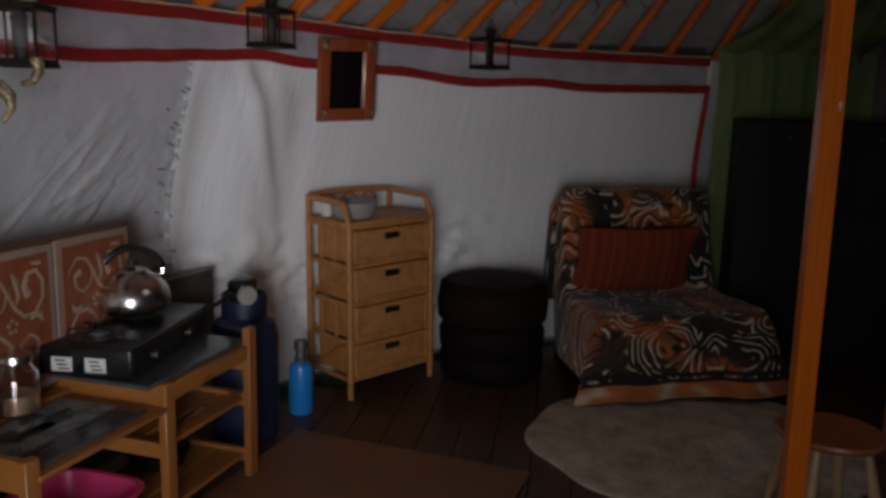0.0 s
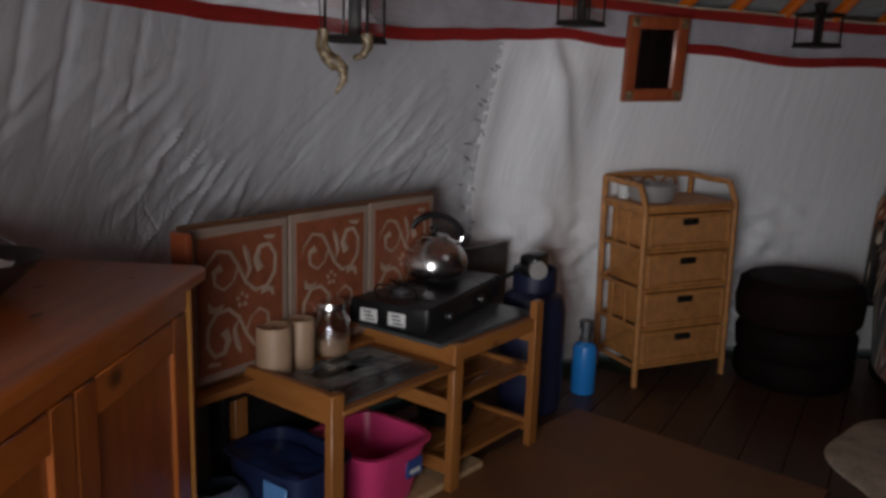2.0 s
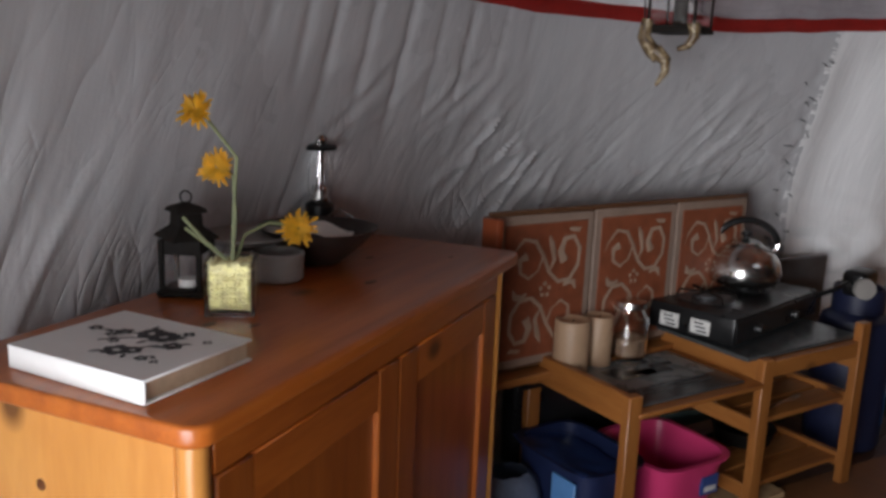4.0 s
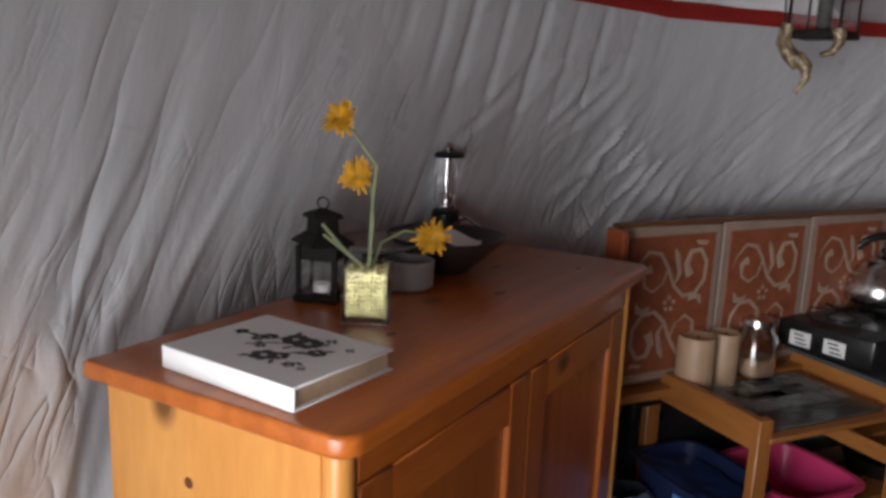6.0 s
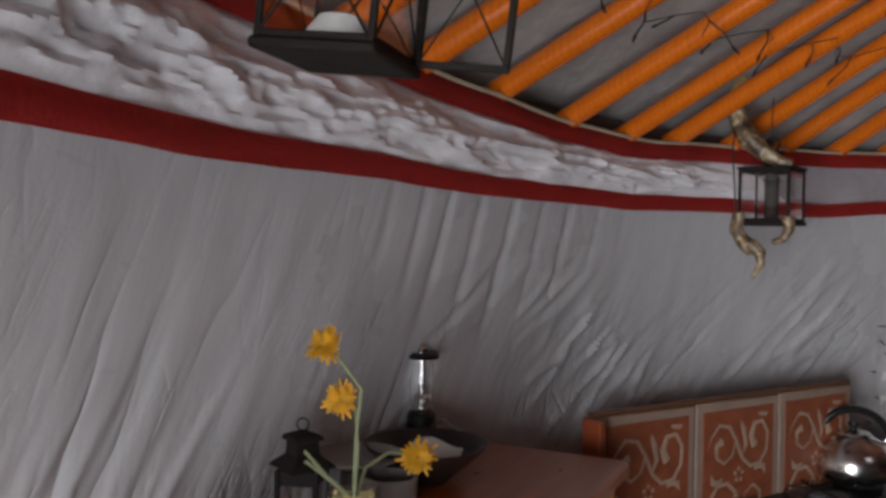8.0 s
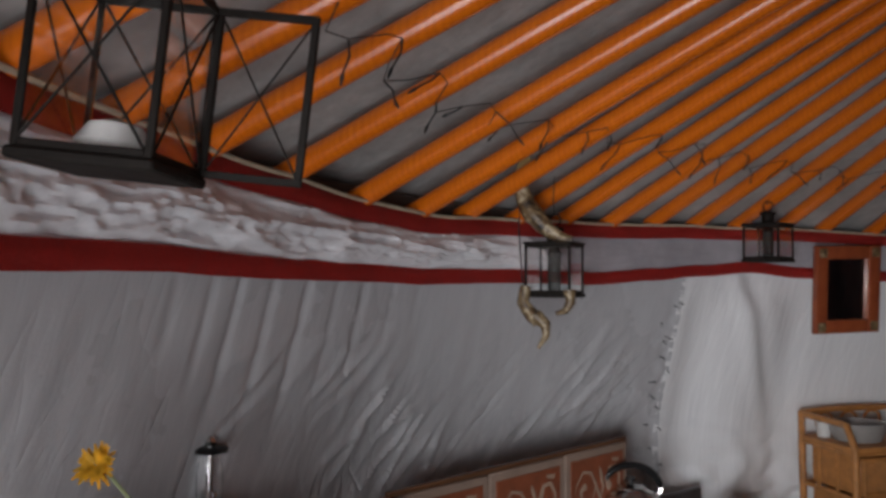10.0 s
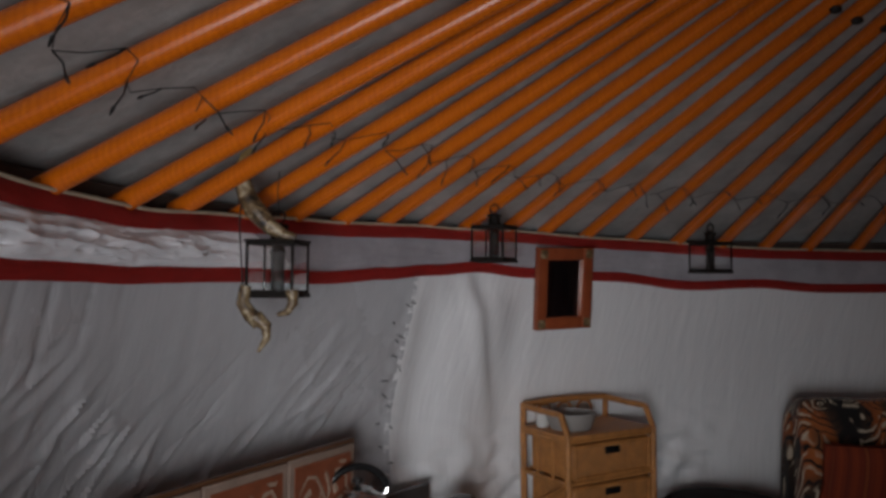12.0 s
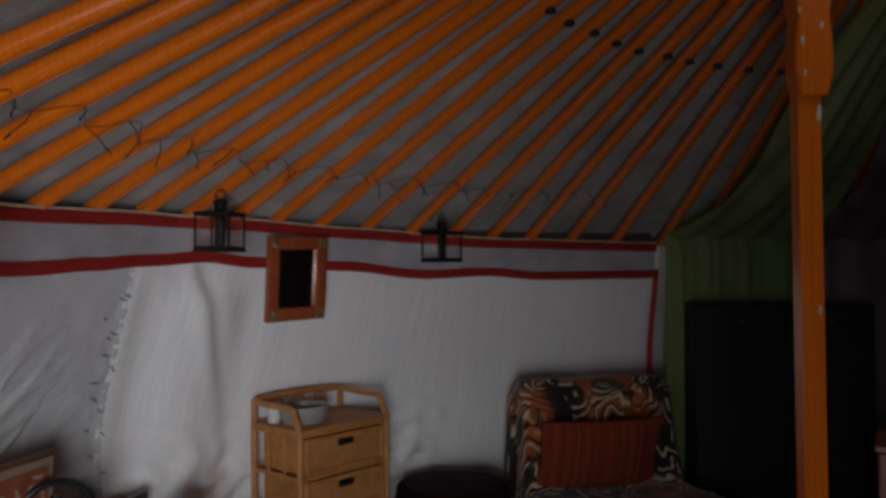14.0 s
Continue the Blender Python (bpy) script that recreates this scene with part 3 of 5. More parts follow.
# small puckers down the seam of the two sheets, fold shade in their colour
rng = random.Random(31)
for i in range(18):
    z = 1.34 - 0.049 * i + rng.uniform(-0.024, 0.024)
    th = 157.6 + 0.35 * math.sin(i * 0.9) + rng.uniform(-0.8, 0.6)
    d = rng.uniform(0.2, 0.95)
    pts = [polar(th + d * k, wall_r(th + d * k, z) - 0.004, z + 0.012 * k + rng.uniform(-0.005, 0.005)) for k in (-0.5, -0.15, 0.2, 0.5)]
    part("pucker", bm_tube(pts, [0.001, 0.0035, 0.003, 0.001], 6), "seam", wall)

# ---- red trims ----


def trim(th0, th1, path, height, inset, wob, seed):
    def at(u, v):
        th = th0 + (th1 - th0) * u
        a = radians(th) * R_TOP
        z = knots_at(path, th) + height * (0.5 - v) + wob * noise.noise(Vector((a * 2.2, 0.3, seed))) + 0.4 * wob * noise.noise(Vector((a * 7, v, seed)))
        return polar(th, R_TOP - 0.010 - inset - 0.006 * math.sin(math.pi * v) + 0.004 * noise.noise(Vector((a * 9, v * 2, seed + 4))), z)
    bm = bm_grid(int((th1 - th0) / 0.5), 4, at)
    bmesh.ops.solidify(bm, geom=bm.faces[:], thickness=0.004)
    return bm


single("trim_upper", trim(100.5, 252, RIBBON_UP, 0.046, 0.016, 0.004, 2.0), "red", ID, "red ribbon along the top of the wall", "trim", kind="structure")
single("trim_lower", trim(100.5, 252, RIBBON_LOW, 0.042, 0.014, 0.005, 9.0), "red", ID, "red ribbon below the white band of the wall", "trim", kind="structure")
single("trim_cord", bm_tube([polar(t, R_TOP - 0.036, knots_at(RIBBON_UP, t) + 0.024 + 0.003 * noise.noise(Vector((t * 0.2, 0, 0)))) for t in np.arange(100.5, 252, 1.0)], 0.0045, 6), "cord", ID, "cream cord edging the red ribbon", "trim", kind="structure")
single("trim_side", bm_grid(2, 20, lambda u, v: polar(100.8 - 0.6 * u + 0.2 * math.sin(v * 5), R_TOP - 0.02 + 0.10 * smooth(0, 0.6, v), z_up(100.5) - 0.17 - 0.95 * v)), "red", ID, "upright red ribbon at the liner's edge", "trim", kind="structure")

# ---- roof: tilted with the wall's top ----
axis = Vector((-SLOPE_X, -SLOPE_Y, 1)).normalized()
tilt = Matrix.Translation((CX, CY, Z_UP)) @ Vector((0, 0, 1)).rotation_difference(axis).to_matrix().to_4x4()
R_CROWN = 0.62
rise = (APEX - Z_UP) / R_TOP


def roof_at(u, v):
    a, r = 2 * math.pi * u, R_TOP + 0.22 + (R_CROWN - R_TOP - 0.22) * v
    sag = 0.010 * noise.noise(Vector((math.cos(a) * r * 4, math.sin(a) * r * 4, 4)))
    return Vector((r * math.cos(a), r * math.sin(a), (R_TOP - r) * rise + 0.064 + sag))


single("ceiling", bm_grid(222, 26, roof_at), "roof", tilt, "grey felt roof cover above the orange poles", "ceiling", kind="structure")
frame_roof = thing("roof_frame", tilt, "orange painted roof poles running up to the crown ring", "roof frame", kind="structure")


def pole_mesh():
    """One roof pole: squared at the foot, rounded above, slightly bowed."""
    pts, rad = [], []
    for i in range(13):
        k = i / 12
        r = R_TOP + 0.02 + (R_CROWN - 0.02 - R_TOP) * k
        pts.append((r, 0, (R_TOP - r) * rise + 0.004 + 0.012 * math.sin(math.pi * k)))
        rad.append(0.027 - 0.004 * k)
    return bm_tube(pts, rad, 12)


pole_me = finish("roof_pole", pole_mesh(), "orange")
rng = random.Random(11)
FEET = [99.7, 105.0, 110.1, 114.9, 119.2, 124.0, 128.7, 133.6, 138.7, 143.3, 147.6, 152.0, 156.3, 160.7, 165.4, 170.2, 175.0, 180.0, 184.6, 189.8, 195.4, 201.3, 206.3, 211.2, 216.0]
FEET += [216.0 + (459.7 - 216.0) * k / 51 for k in range(1, 51)]
SWING = 2.8


def pole_pose(foot):
    """A pole stands on its foot and swings slightly aside of the tent's middle."""
    f = Vector((R_TOP, 0, 0))
    return pose(0, 0, knots_at(RIBBON_UP, foot) + 0.030 - z_up(foot) + rng.uniform(-0.004, 0.004), 0, 0, foot) @ Matrix.Translation(f) @ pose(0, 0, 0, rng.uniform(-0.4, 0.4), rng.uniform(-0.12, 0.12), -SWING + rng.uniform(-0.3, 0.3)) @ Matrix.Translation(-f)


POLE_POSES = [(foot, pole_pose(foot)) for foot in FEET]
for foot, m in POLE_POSES:
    ob = new("roof_pole", pole_me)
    ob.parent = frame_roof
    ob.matrix_local = m
zc = (R_TOP - R_CROWN) * rise
part("crown_ring", bm_lathe([(0.56, zc - 0.03), (0.66, zc - 0.05), (0.68, zc + 0.05), (0.60, zc + 0.08), (0.56, zc - 0.03)], 48), "orange", frame_roof)
for a in (0, 45, 90, 135):
    c, s = math.cos(radians(a)), math.sin(radians(a))
    part("crown_spoke", bm_tube([(0.6 * k * c, 0.6 * k * s, zc + 0.03 + 0.12 * (1 - k * k)) for k in np.linspace(-1, 1, 9)], 0.02, 8), "orange", frame_roof)

# dark cord knots where the poles are tied near the crown
knot_me = finish("cord_knot", bm_lathe([(0, -0.012), (0.016, -0.006), (0.018, 0.004), (0.010, 0.014), (0, 0.016)], 8), "wire")
for foot, m in POLE_POSES:
    if 96 < foot < 147:
        ob = new("cord_knot", knot_me)
        ob.parent = frame_roof
        ob.matrix_local = m @ Matrix.Translation((1.43, 0, (R_TOP - 1.43) * rise - 0.016))

# ---- tent post ----
post = thing("tent_post", ID, "orange painted wooden post with carved worn top bracket", "post")
PB, PL = Vector((1.122, 1.90, 0)), Vector((-0.006, 0.0, 1.0))


def post_at(z):
    return PB + PL * z


bm = bmesh.new()
w = 0.028
rings = []
for z in (0.0, 0.4, 0.9, 1.4, 1.9, 2.25, 2.40):
    p = post_at(z)
    rings.append([bm.verts.new((p.x + sx * w, p.y + sy * w, z)) for sx, sy in ((-1, -1), (1, -1), (1, 1), (-1, 1))])
for a, b in zip(rings, rings[1:]):
    for k in range(4):
        bm.faces.new((a[k], a[(k + 1) % 4], b[(k + 1) % 4], b[k]))
bm.faces.new(rings[-1])
bmesh.ops.bevel(bm, geom=[e for e in bm.edges if abs(e.verts[0].co.z - e.verts[1].co.z) > 0.1], offset=0.008, segments=2, affect="EDGES")
part("shaft", bm, "orange", post)
bracket = []
for k in range(9):
    z = 1.84 + 0.07 * k
    bracket.append((z, 0.034 + 0.035 * smooth(0, 0.45, z - 1.84) + 0.012 * math.sin(k * 1.4)))
bm = bmesh.new()
prev = None
for z, hw in bracket:
    p = post_at(z)
    ring = [bm.verts.new((p.x + sx * hw + 0.012, p.y + sy * 0.042, z)) for sx, sy in ((-1, -1), (1, -1), (1, 1), (-1, 1))]
    if prev:
        for k in range(4):
            bm.faces.new((prev[k], prev[(k + 1) % 4], ring[(k + 1) % 4], ring[k]))
    else:
        bm.faces.new(list(reversed(ring)))
    prev = ring
bm.faces.new(prev)
bmesh.ops.bevel(bm, geom=list(bm.edges), offset=0.005, segments=1, affect="EDGES")
part("bracket", bm, "orange", post, "carved bracket with chipped paint")
rng = random.Random(17)
for x, z, ww, hh in ((0.024, 1.80, 0.007, 0.05), (-0.014, 1.90, 0.004, 0.02), (-0.018, 1.98, 0.004, 0.03), (0.030, 2.02, 0.006, 0.02), (0.018, 1.30, 0.004, 0.03), (-0.025, 2.06, 0.004, 0.02)):
    p = post_at(z)
    yy = p.y - (0.0425 if z > 1.84 else 0.0285)
    chip = bm_lathe([(1.0, 0), (0.8, 0.0006), (0, 0.0008)], 7)
    bmesh.ops.scale(chip, vec=(ww, hh / 2, 1), verts=chip.verts)
    for v in chip.verts:
        v.co.x *= rng.uniform(0.6, 1.2)
    bmesh.ops.rotate(chip, cent=(0, 0, 0), matrix=Matrix.Rotation(radians(90), 3, "X"), verts=chip.verts)
    bmesh.ops.translate(chip, vec=(p.x + x, yy, z), verts=chip.verts)
    part("paint_chip", chip, "chip", post, "bare spot in the paint")

# ---- dresser ----
DR = pose(-0.426, -0.072, 0, 0, 0, 115.5)
LEN, DEP, TOP = 1.012, 0.39, 0.84
dresser = thing("dresser", DR, "varnished orange pine dresser with two panelled doors", "dresser")
slab = bm_box(-0.03, -0.03, TOP - 0.028, LEN + 0.03, DEP + 0.005, TOP, 0.0)
bmesh.ops.bevel(slab, geom=[e for e in slab.edges if abs(e.verts[0].co.z - e.verts[1].co.z) > 0.01 and e.verts[0].co.y < 0], offset=0.030, segments=6, affect="EDGES", profile=0.5)
bmesh.ops.bevel(slab, geom=[e for e in slab.edges if abs(e.verts[0].co.z - e.verts[1].co.z) < 0.001], offset=0.007, segments=3, affect="EDGES", profile=0.5)
part("top", slab, "dresser", dresser)
# end panels and corner posts take the pine brightened for door light
part("side_panel", bm_box(0.0, 0.03, 0.0, 0.022, DEP, TOP - 0.028, 0.002), "dresser_side", dresser, "pine side panel with knots, coloured bright as lit")
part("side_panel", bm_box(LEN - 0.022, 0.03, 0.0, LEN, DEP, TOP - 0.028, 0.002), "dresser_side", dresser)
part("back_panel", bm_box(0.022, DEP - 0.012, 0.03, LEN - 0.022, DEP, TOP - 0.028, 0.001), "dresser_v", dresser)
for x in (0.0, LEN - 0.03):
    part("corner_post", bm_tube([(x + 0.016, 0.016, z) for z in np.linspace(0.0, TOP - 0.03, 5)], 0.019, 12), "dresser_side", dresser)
part("rail", bm_box(0.032, 0.0, TOP - 0.085, LEN - 0.032, 0.024, TOP - 0.028, 0.002), "dresser", dresser)
part("rail", bm_box(0.032, 0.0, 0.03, LEN - 0.032, 0.024, 0.10, 0.002), "dresser", dresser)
for x0, x1 in ((0.036, LEN / 2 - 0.002), (LEN / 2 + 0.002, LEN - 0.036)):
    z0, z1, st = 0.104, TOP - 0.089, 0.07
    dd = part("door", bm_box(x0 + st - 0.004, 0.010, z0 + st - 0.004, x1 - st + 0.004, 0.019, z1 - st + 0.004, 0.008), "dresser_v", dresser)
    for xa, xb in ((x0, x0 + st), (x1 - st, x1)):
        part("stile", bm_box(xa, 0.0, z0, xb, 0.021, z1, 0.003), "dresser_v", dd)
    for za, zb in ((z0, z0 + st), (z1 - st, z1)):
        part("rail", bm_box(x0 + st, 0.001, za, x1 - st, 0.021, zb, 0.003), "dresser", dd)

for x, y, r in ((0.17, 0.11, 0.017), (0.30, 0.14, 0.008), (0.27, 0.20, 0.010), (0.62, 0.12, 0.012), (0.80, 0.22, 0.010), (0.46, 0.30, 0.008), (0.90, 0.08, 0.007)):
    kb = bm_lathe([(r, 0.0), (r * 0.8, 0.0006), (0, 0.0007)], 14)
    bmesh.ops.scale(kb, vec=(1.5, 0.75, 1), verts=kb.verts)
    bmesh.ops.translate(kb, vec=(x, y, TOP), verts=kb.verts)
    part("wood_knot", kb, "knot", dresser, "dark pine knot")
for y, z, r in ((0.24, 0.70, 0.008), (0.15, 0.66, 0.007), (0.13, 0.64, 0.005), (0.30, 0.50, 0.008), (0.10, 0.45, 0.006)):
    kb = bm_lathe([(r, 0.0), (r * 0.8, 0.0006), (0, 0.0007)], 14)
    bmesh.ops.rotate(kb, cent=(0, 0, 0), matrix=Matrix.Rotation(radians(-90), 3, "Y"), verts=kb.verts)
    bmesh.ops.translate(kb, vec=(0.0, y, z), verts=kb.verts)
    part("wood_knot", kb, "knot", dresser, "dark pine knot")

# ---- rattan chest of drawers ----
CH = pose(-0.437, 2.917, 0, 0, -1.0, 51.8)
CW, CD, CHT = 0.465, 0.30, 0.775
chest = thing("rattan_chest", CH, "honey rattan chest with four woven drawers and gallery top", "chest")
for x, y in ((0, 0), (CW, 0), (0, CD), (CW, CD)):
    part("leg", bm_tube([(x, y, z) for z in (0, 0.2, 0.5, CHT)], 0.014, 10), "rattan", chest)


def arch(p, q, h, up):
    """A bent cane from p up over to q."""
    p, q, out = Vector(p), Vector(q), []
    for k in np.linspace(0, 1, 15):
        e = min(1.0, math.sin(math.pi * k) * 2.2)
        out.append(p.lerp(q, k) + Vector((0, 0, h * (e if up else math.sin(math.pi * k)))))
    return out


for x in (0, CW):
    part("side_arch", bm_tube(arch((x, 0, CHT), (x, CD, CHT), 0.085, True)[:-6] + [Vector((x, CD * 0.8, CHT + 0.088)), Vector((x, CD, CHT + 0.09))], 0.013, 10), "rattan", chest)
    part("back_leg_top", bm_tube([(x, CD, CHT), (x, CD, CHT + 0.095)], 0.013, 8), "rattan", chest)
part("gallery_rail", bm_tube([(0, CD, CHT + 0.092), (CW * 0.25, CD + 0.004, CHT + 0.098), (CW * 0.5, CD + 0.006, CHT + 0.10), (CW * 0.75, CD + 0.004, CHT + 0.098), (CW, CD, CHT + 0.092)], 0.013, 10), "rattan", chest)
for x in (0.11, 0.225, 0.34):
    part("gallery_hoop", bm_tube([(x + 0.04 * math.cos(a), CD, CHT + 0.05 + 0.036 * math.sin(a)) for a in np.linspace(0, 2 * math.pi, 17)[:-1]], 0.006, 6, True), "rattan", chest)
part("top_shelf", bm_box(-0.01, -0.01, CHT - 0.012, CW + 0.01, CD + 0.01, CHT + 0.004, 0.004), "rattan", chest)
for k in range(5):
    z = 0.085 + k * 0.1675
    for y in (0.0, CD):
        part("rail", bm_tube([(0.0, y, z), (CW, y, z)], 0.010, 8), "rattan", chest)
    for x in (0.0, CW):
        part("rail", bm_tube([(x, 0.0, z), (x, CD, z)], 0.010, 8), "rattan", chest)
for k in range(4):
    z0 = 0.095 + k * 0.1675
    for x in (0.0, CW):
        a, b = ((0.02, z0), (CD - 0.02, z0 + 0.15)) if k % 2 == 0 else ((0.02, z0 + 0.15), (CD - 0.02, z0))
        if k in (1, 3):
            for yy in (0.1, 0.2):
                part("side_cane", bm_tube([(x, yy, z0 - 0.005), (x, yy, z0 + 0.155)], 0.007, 6), "rattan", chest)
        else:
            part("side_cane", bm_tube([(x, CD - 0.02, z0), (x, 0.02, z0 + 0.15)], 0.008, 6), "rattan", chest)
    dr = part("drawer", bm_join(bm_box(0.022, 0.002, z0, CW - 0.022, CD - 0.03, z0 + 0.142, 0.004)), "rattan", chest)
    x0, x1, y = 0.022, CW - 0.022, -0.004
    part("drawer_frame", bm_join(bm_tube([(x0 + 0.01, y, z0 + 0.008), (x1 - 0.01, y, z0 + 0.008)], 0.009, 8), bm_tube([(x0 + 0.01, y, z0 + 0.134), (x1 - 0.01, y, z0 + 0.134)], 0.009, 8),
                                 bm_tube([(x0 + 0.01, y, z0 + 0.008), (x0 + 0.01, y, z0 + 0.134)], 0.009, 8), bm_tube([(x1 - 0.01, y, z0 + 0.008), (x1 - 0.01, y, z0 + 0.134)], 0.009, 8)), "rattan", dr)
    # woven front: over-and-under strands
    strands = []
    for j in range(13):
        zz = z0 + 0.022 + j * 0.0084
        strands.append(bm_tube([(x0 + 0.02 + (x1 - x0 - 0.04) * i / 34, 0.0 - 0.0025 * (1 if (i + j) % 2 else -1), zz) for i in range(35)], 0.0042, 4))
    part("weave", bm_join(*strands), "rattan", dr)
    part("handle_slot", bm_box(CW / 2 - 0.04, -0.010, z0 + 0.092, CW / 2 + 0.04, 0.004, z0 + 0.122, 0.006, 2), "black", dr, "dark handle opening")
tr = single("tray", bm_lathe([(0.0, 0.0), (0.085, 0.0), (0.10, 0.035), (0.105, 0.07), (0.098, 0.07), (0.09, 0.03), (0, 0.012)], 24), "ceramic", CH @ Matrix.Translation((0.13, 0.14, CHT + 0.005)), "grey bowl on top of the rattan chest", "bowl")
single("cup", bm_lathe([(0, 0), (0.025, 0), (0.03, 0.06), (0.027, 0.06), (0.022, 0.006), (0, 0.006)], 16), "label", CH @ Matrix.Translation((0.05, 0.23, CHT + 0.005)), "small white cup on the rattan chest", "cup")

# ---- pine shelf table ----
TB = pose(-0.725, 1.165, 0, 0, 0, 80.8)
XM, XF, TD = 0.505, 0.955, 0.39
table = thing("shelf_table", TB, "pine two-level kitchen table with open slatted shelves", "table")


def leg(x, y, h):
    return bm_box(x, y, 0, x + 0.045, y + 0.028, h, 0.003)


for x, y, h in ((0.0, 0.0, 0.465), (0.0, TD, 0.47), (XM, 0.0, 0.482), (XM, TD, 0.482), (XF, 0.0, 0.53), (XF, TD, 0.50)):
    part("leg", leg(x, y, h), "pine", table)
for x in (0.008, XM + 0.008, XF + 0.008):
    part("cross_rail", bm_box(x, 0.028, 0.382, x + 0.024, TD, 0.462 if x < 0.1 else 0.472, 0.002), "pine_y", table)
    part("cross_rail", bm_box(x, 0.028, 0.255 if x > 0.1 else 0.03, x + 0.024, TD, 0.30 if x > 0.1 else 0.08, 0.002), "pine_y", table)
    part("cross_rail", bm_box(x, 0.028, 0.055, x + 0.022, TD, 0.10, 0.002), "pine_y", table) if x > 0.1 else None
part("front_rail", bm_box(XM + 0.045, 0.006, 0.425, XF, 0.026, 0.472, 0.002), "pine_x", table)
part("board", bm_box(0.035, -0.006, 0.405, XM, TD, 0.418, 0.002), "pine_x", table)
part("top", bm_box(XM + 0.03, 0.02, 0.458, XF + 0.02, TD, 0.4725, 0.002), "pine_x", table)
for z in (0.27, 0.07):
    for k in range(4):
        y = 0.035 + k * 0.10
        part("slat", bm_box(XM + 0.03, y, z, XF + 0.015, y + 0.085, z + 0.016, 0.002), "pine_x", table)

mat_top = thing("printed_board", TB @ Matrix.Translation((0, 0, 0.4185)), "dark slate worktop saver with a faint grey print", "board")
part("board_plate", bm_box(0.04, 0.025, 0, 0.46, 0.31, 0.008, 0.002), "slate", mat_top)
rng = random.Random(3)
# back half: print with the reflected wall's sheen put into its colour
part("print_field", bm_box(0.055, 0.115, 0.008, 0.445, 0.302, 0.0084, 0.0), "sheen_print", mat_top, "grey print, paled by a painted wall sheen")
for k in range(7):
    x, y = 0.07 + rng.random() * 0.27, 0.17 + rng.random() * 0.09
    part("print_patch", bm_box(x, y, 0.008, x + 0.05 + 0.06 * rng.random(), y + 0.02 + 0.025 * rng.random(), 0.0092, 0.0), "slate", mat_top)
for k in range(2):
    part("print_bar", bm_box(0.13, 0.08 + 0.03 * k, 0.008, 0.39, 0.086 + 0.03 * k, 0.0088, 0.0), "grey_metal", mat_top)

# ---- camping stove and kettle ----
ST = TB @ Matrix.Translation((0, 0, 0.474))
single("stove_board", bm_box(0.47, 0.03, 0, 0.985, 0.40, 0.012, 0.002), "slate", ST, "dark board under the camping stove", "board")
STV = pose(-0.745, 1.665, 0.487, 0, 0, 93)
stove = thing("camping_stove", STV, "black two-burner gas camping stove with white labels", "stove")
SL, SD, SH = 0.57, 0.345, 0.088
part("body", bm_box(0, 0, 0.006, SL, SD, SH, 0.008, 2), "black", stove)
part("front_panel", bm_box(0.01, -0.004, 0.012, SL - 0.01, 0.002, SH - 0.01, 0.002), "black", stove)
for y in (0.075, 0.175):
    lb = part("label", bm_box(-0.0015, y, 0.02, 0.001, y + 0.062, 0.062, 0.0005), "label", stove, "white printed label")
    for k in range(3):
        part("print_bar", bm_box(-0.0026, y + 0.008 + 0.006 * k, 0.026 + 0.012 * k, -0.0013, y + 0.042 + 0.004 * k, 0.031 + 0.012 * k, 0.0), "print", lb)
for cx in (0.15, 0.40):
    part("burner_well", bm_lathe([(0.085, SH + 0.0005), (0.088, SH + 0.003), (0.08, SH + 0.004), (0.075, SH + 0.001), (0.0, SH + 0.0008)], 28, (cx, SD / 2, 0)), "grey_metal", stove)
    part("burner", bm_lathe([(0.0, SH), (0.032, SH), (0.034, SH + 0.012), (0.02, SH + 0.018), (0.0, SH + 0.018)], 20, (cx, SD / 2, 0)), "grey_metal", stove)
    for a in (0, 60, 120):
        c, s = math.cos(radians(a)) * 0.09, math.sin(radians(a)) * 0.09
        part("pan_support", bm_tube([(cx - c, SD / 2 - s, SH + 0.003), (cx - c * 0.9, SD / 2 - s * 0.9, SH + 0.022), (cx + c * 0.9, SD / 2 + s * 0.9, SH + 0.022), (cx + c, SD / 2 + s, SH + 0.003)], 0.003, 6), "dark_metal", stove)
for x in (0.13, 0.38):
    part("knob", bm_tube([(x, -0.004, 0.04), (x, -0.018, 0.04), (x, -0.024, 0.04)], [0.016, 0.015, 0.011], 16), "black", stove)
for x in (0.02, SL - 0.04):
    for y in (0.03, SD - 0.05):
        part("foot", bm_box(x, y, 0, x + 0.02, y + 0.02, 0.008, 0.002), "black", stove)

KT = STV @ Matrix.Translation((0.36, 0.165, SH + 0.0255))
kettle = thing("kettle", KT, "polished steel whistling kettle with black arched handle", "kettle")
part("body", bm_lathe([(0, 0), (0.082, 0.0), (0.094, 0.012), (0.097, 0.035), (0.090, 0.065), (0.070, 0.095), (0.042, 0.112), (0.038, 0.114)], 36), "steel", kettle)
part("lid", bm_lathe([(0.040, 0.1135), (0.038, 0.119), (0.015, 0.126), (0.0, 0.127)], 28), "steel", kettle)
part("lid_knob", bm_lathe([(0.007, 0.126), (0.007, 0.133), (0.014, 0.138), (0.012, 0.146), (0, 0.148)], 14), "black", kettle)
arc = [(0.082 * math.cos(a), 0.0, 0.098 + 0.082 * math.sin(a)) for a in np.linspace(math.radians(172), math.radians(12), 17)]
part("handle", bm_tube(arc, [0.007] + [0.010] * 15 + [0.007], 10), "black", kettle)
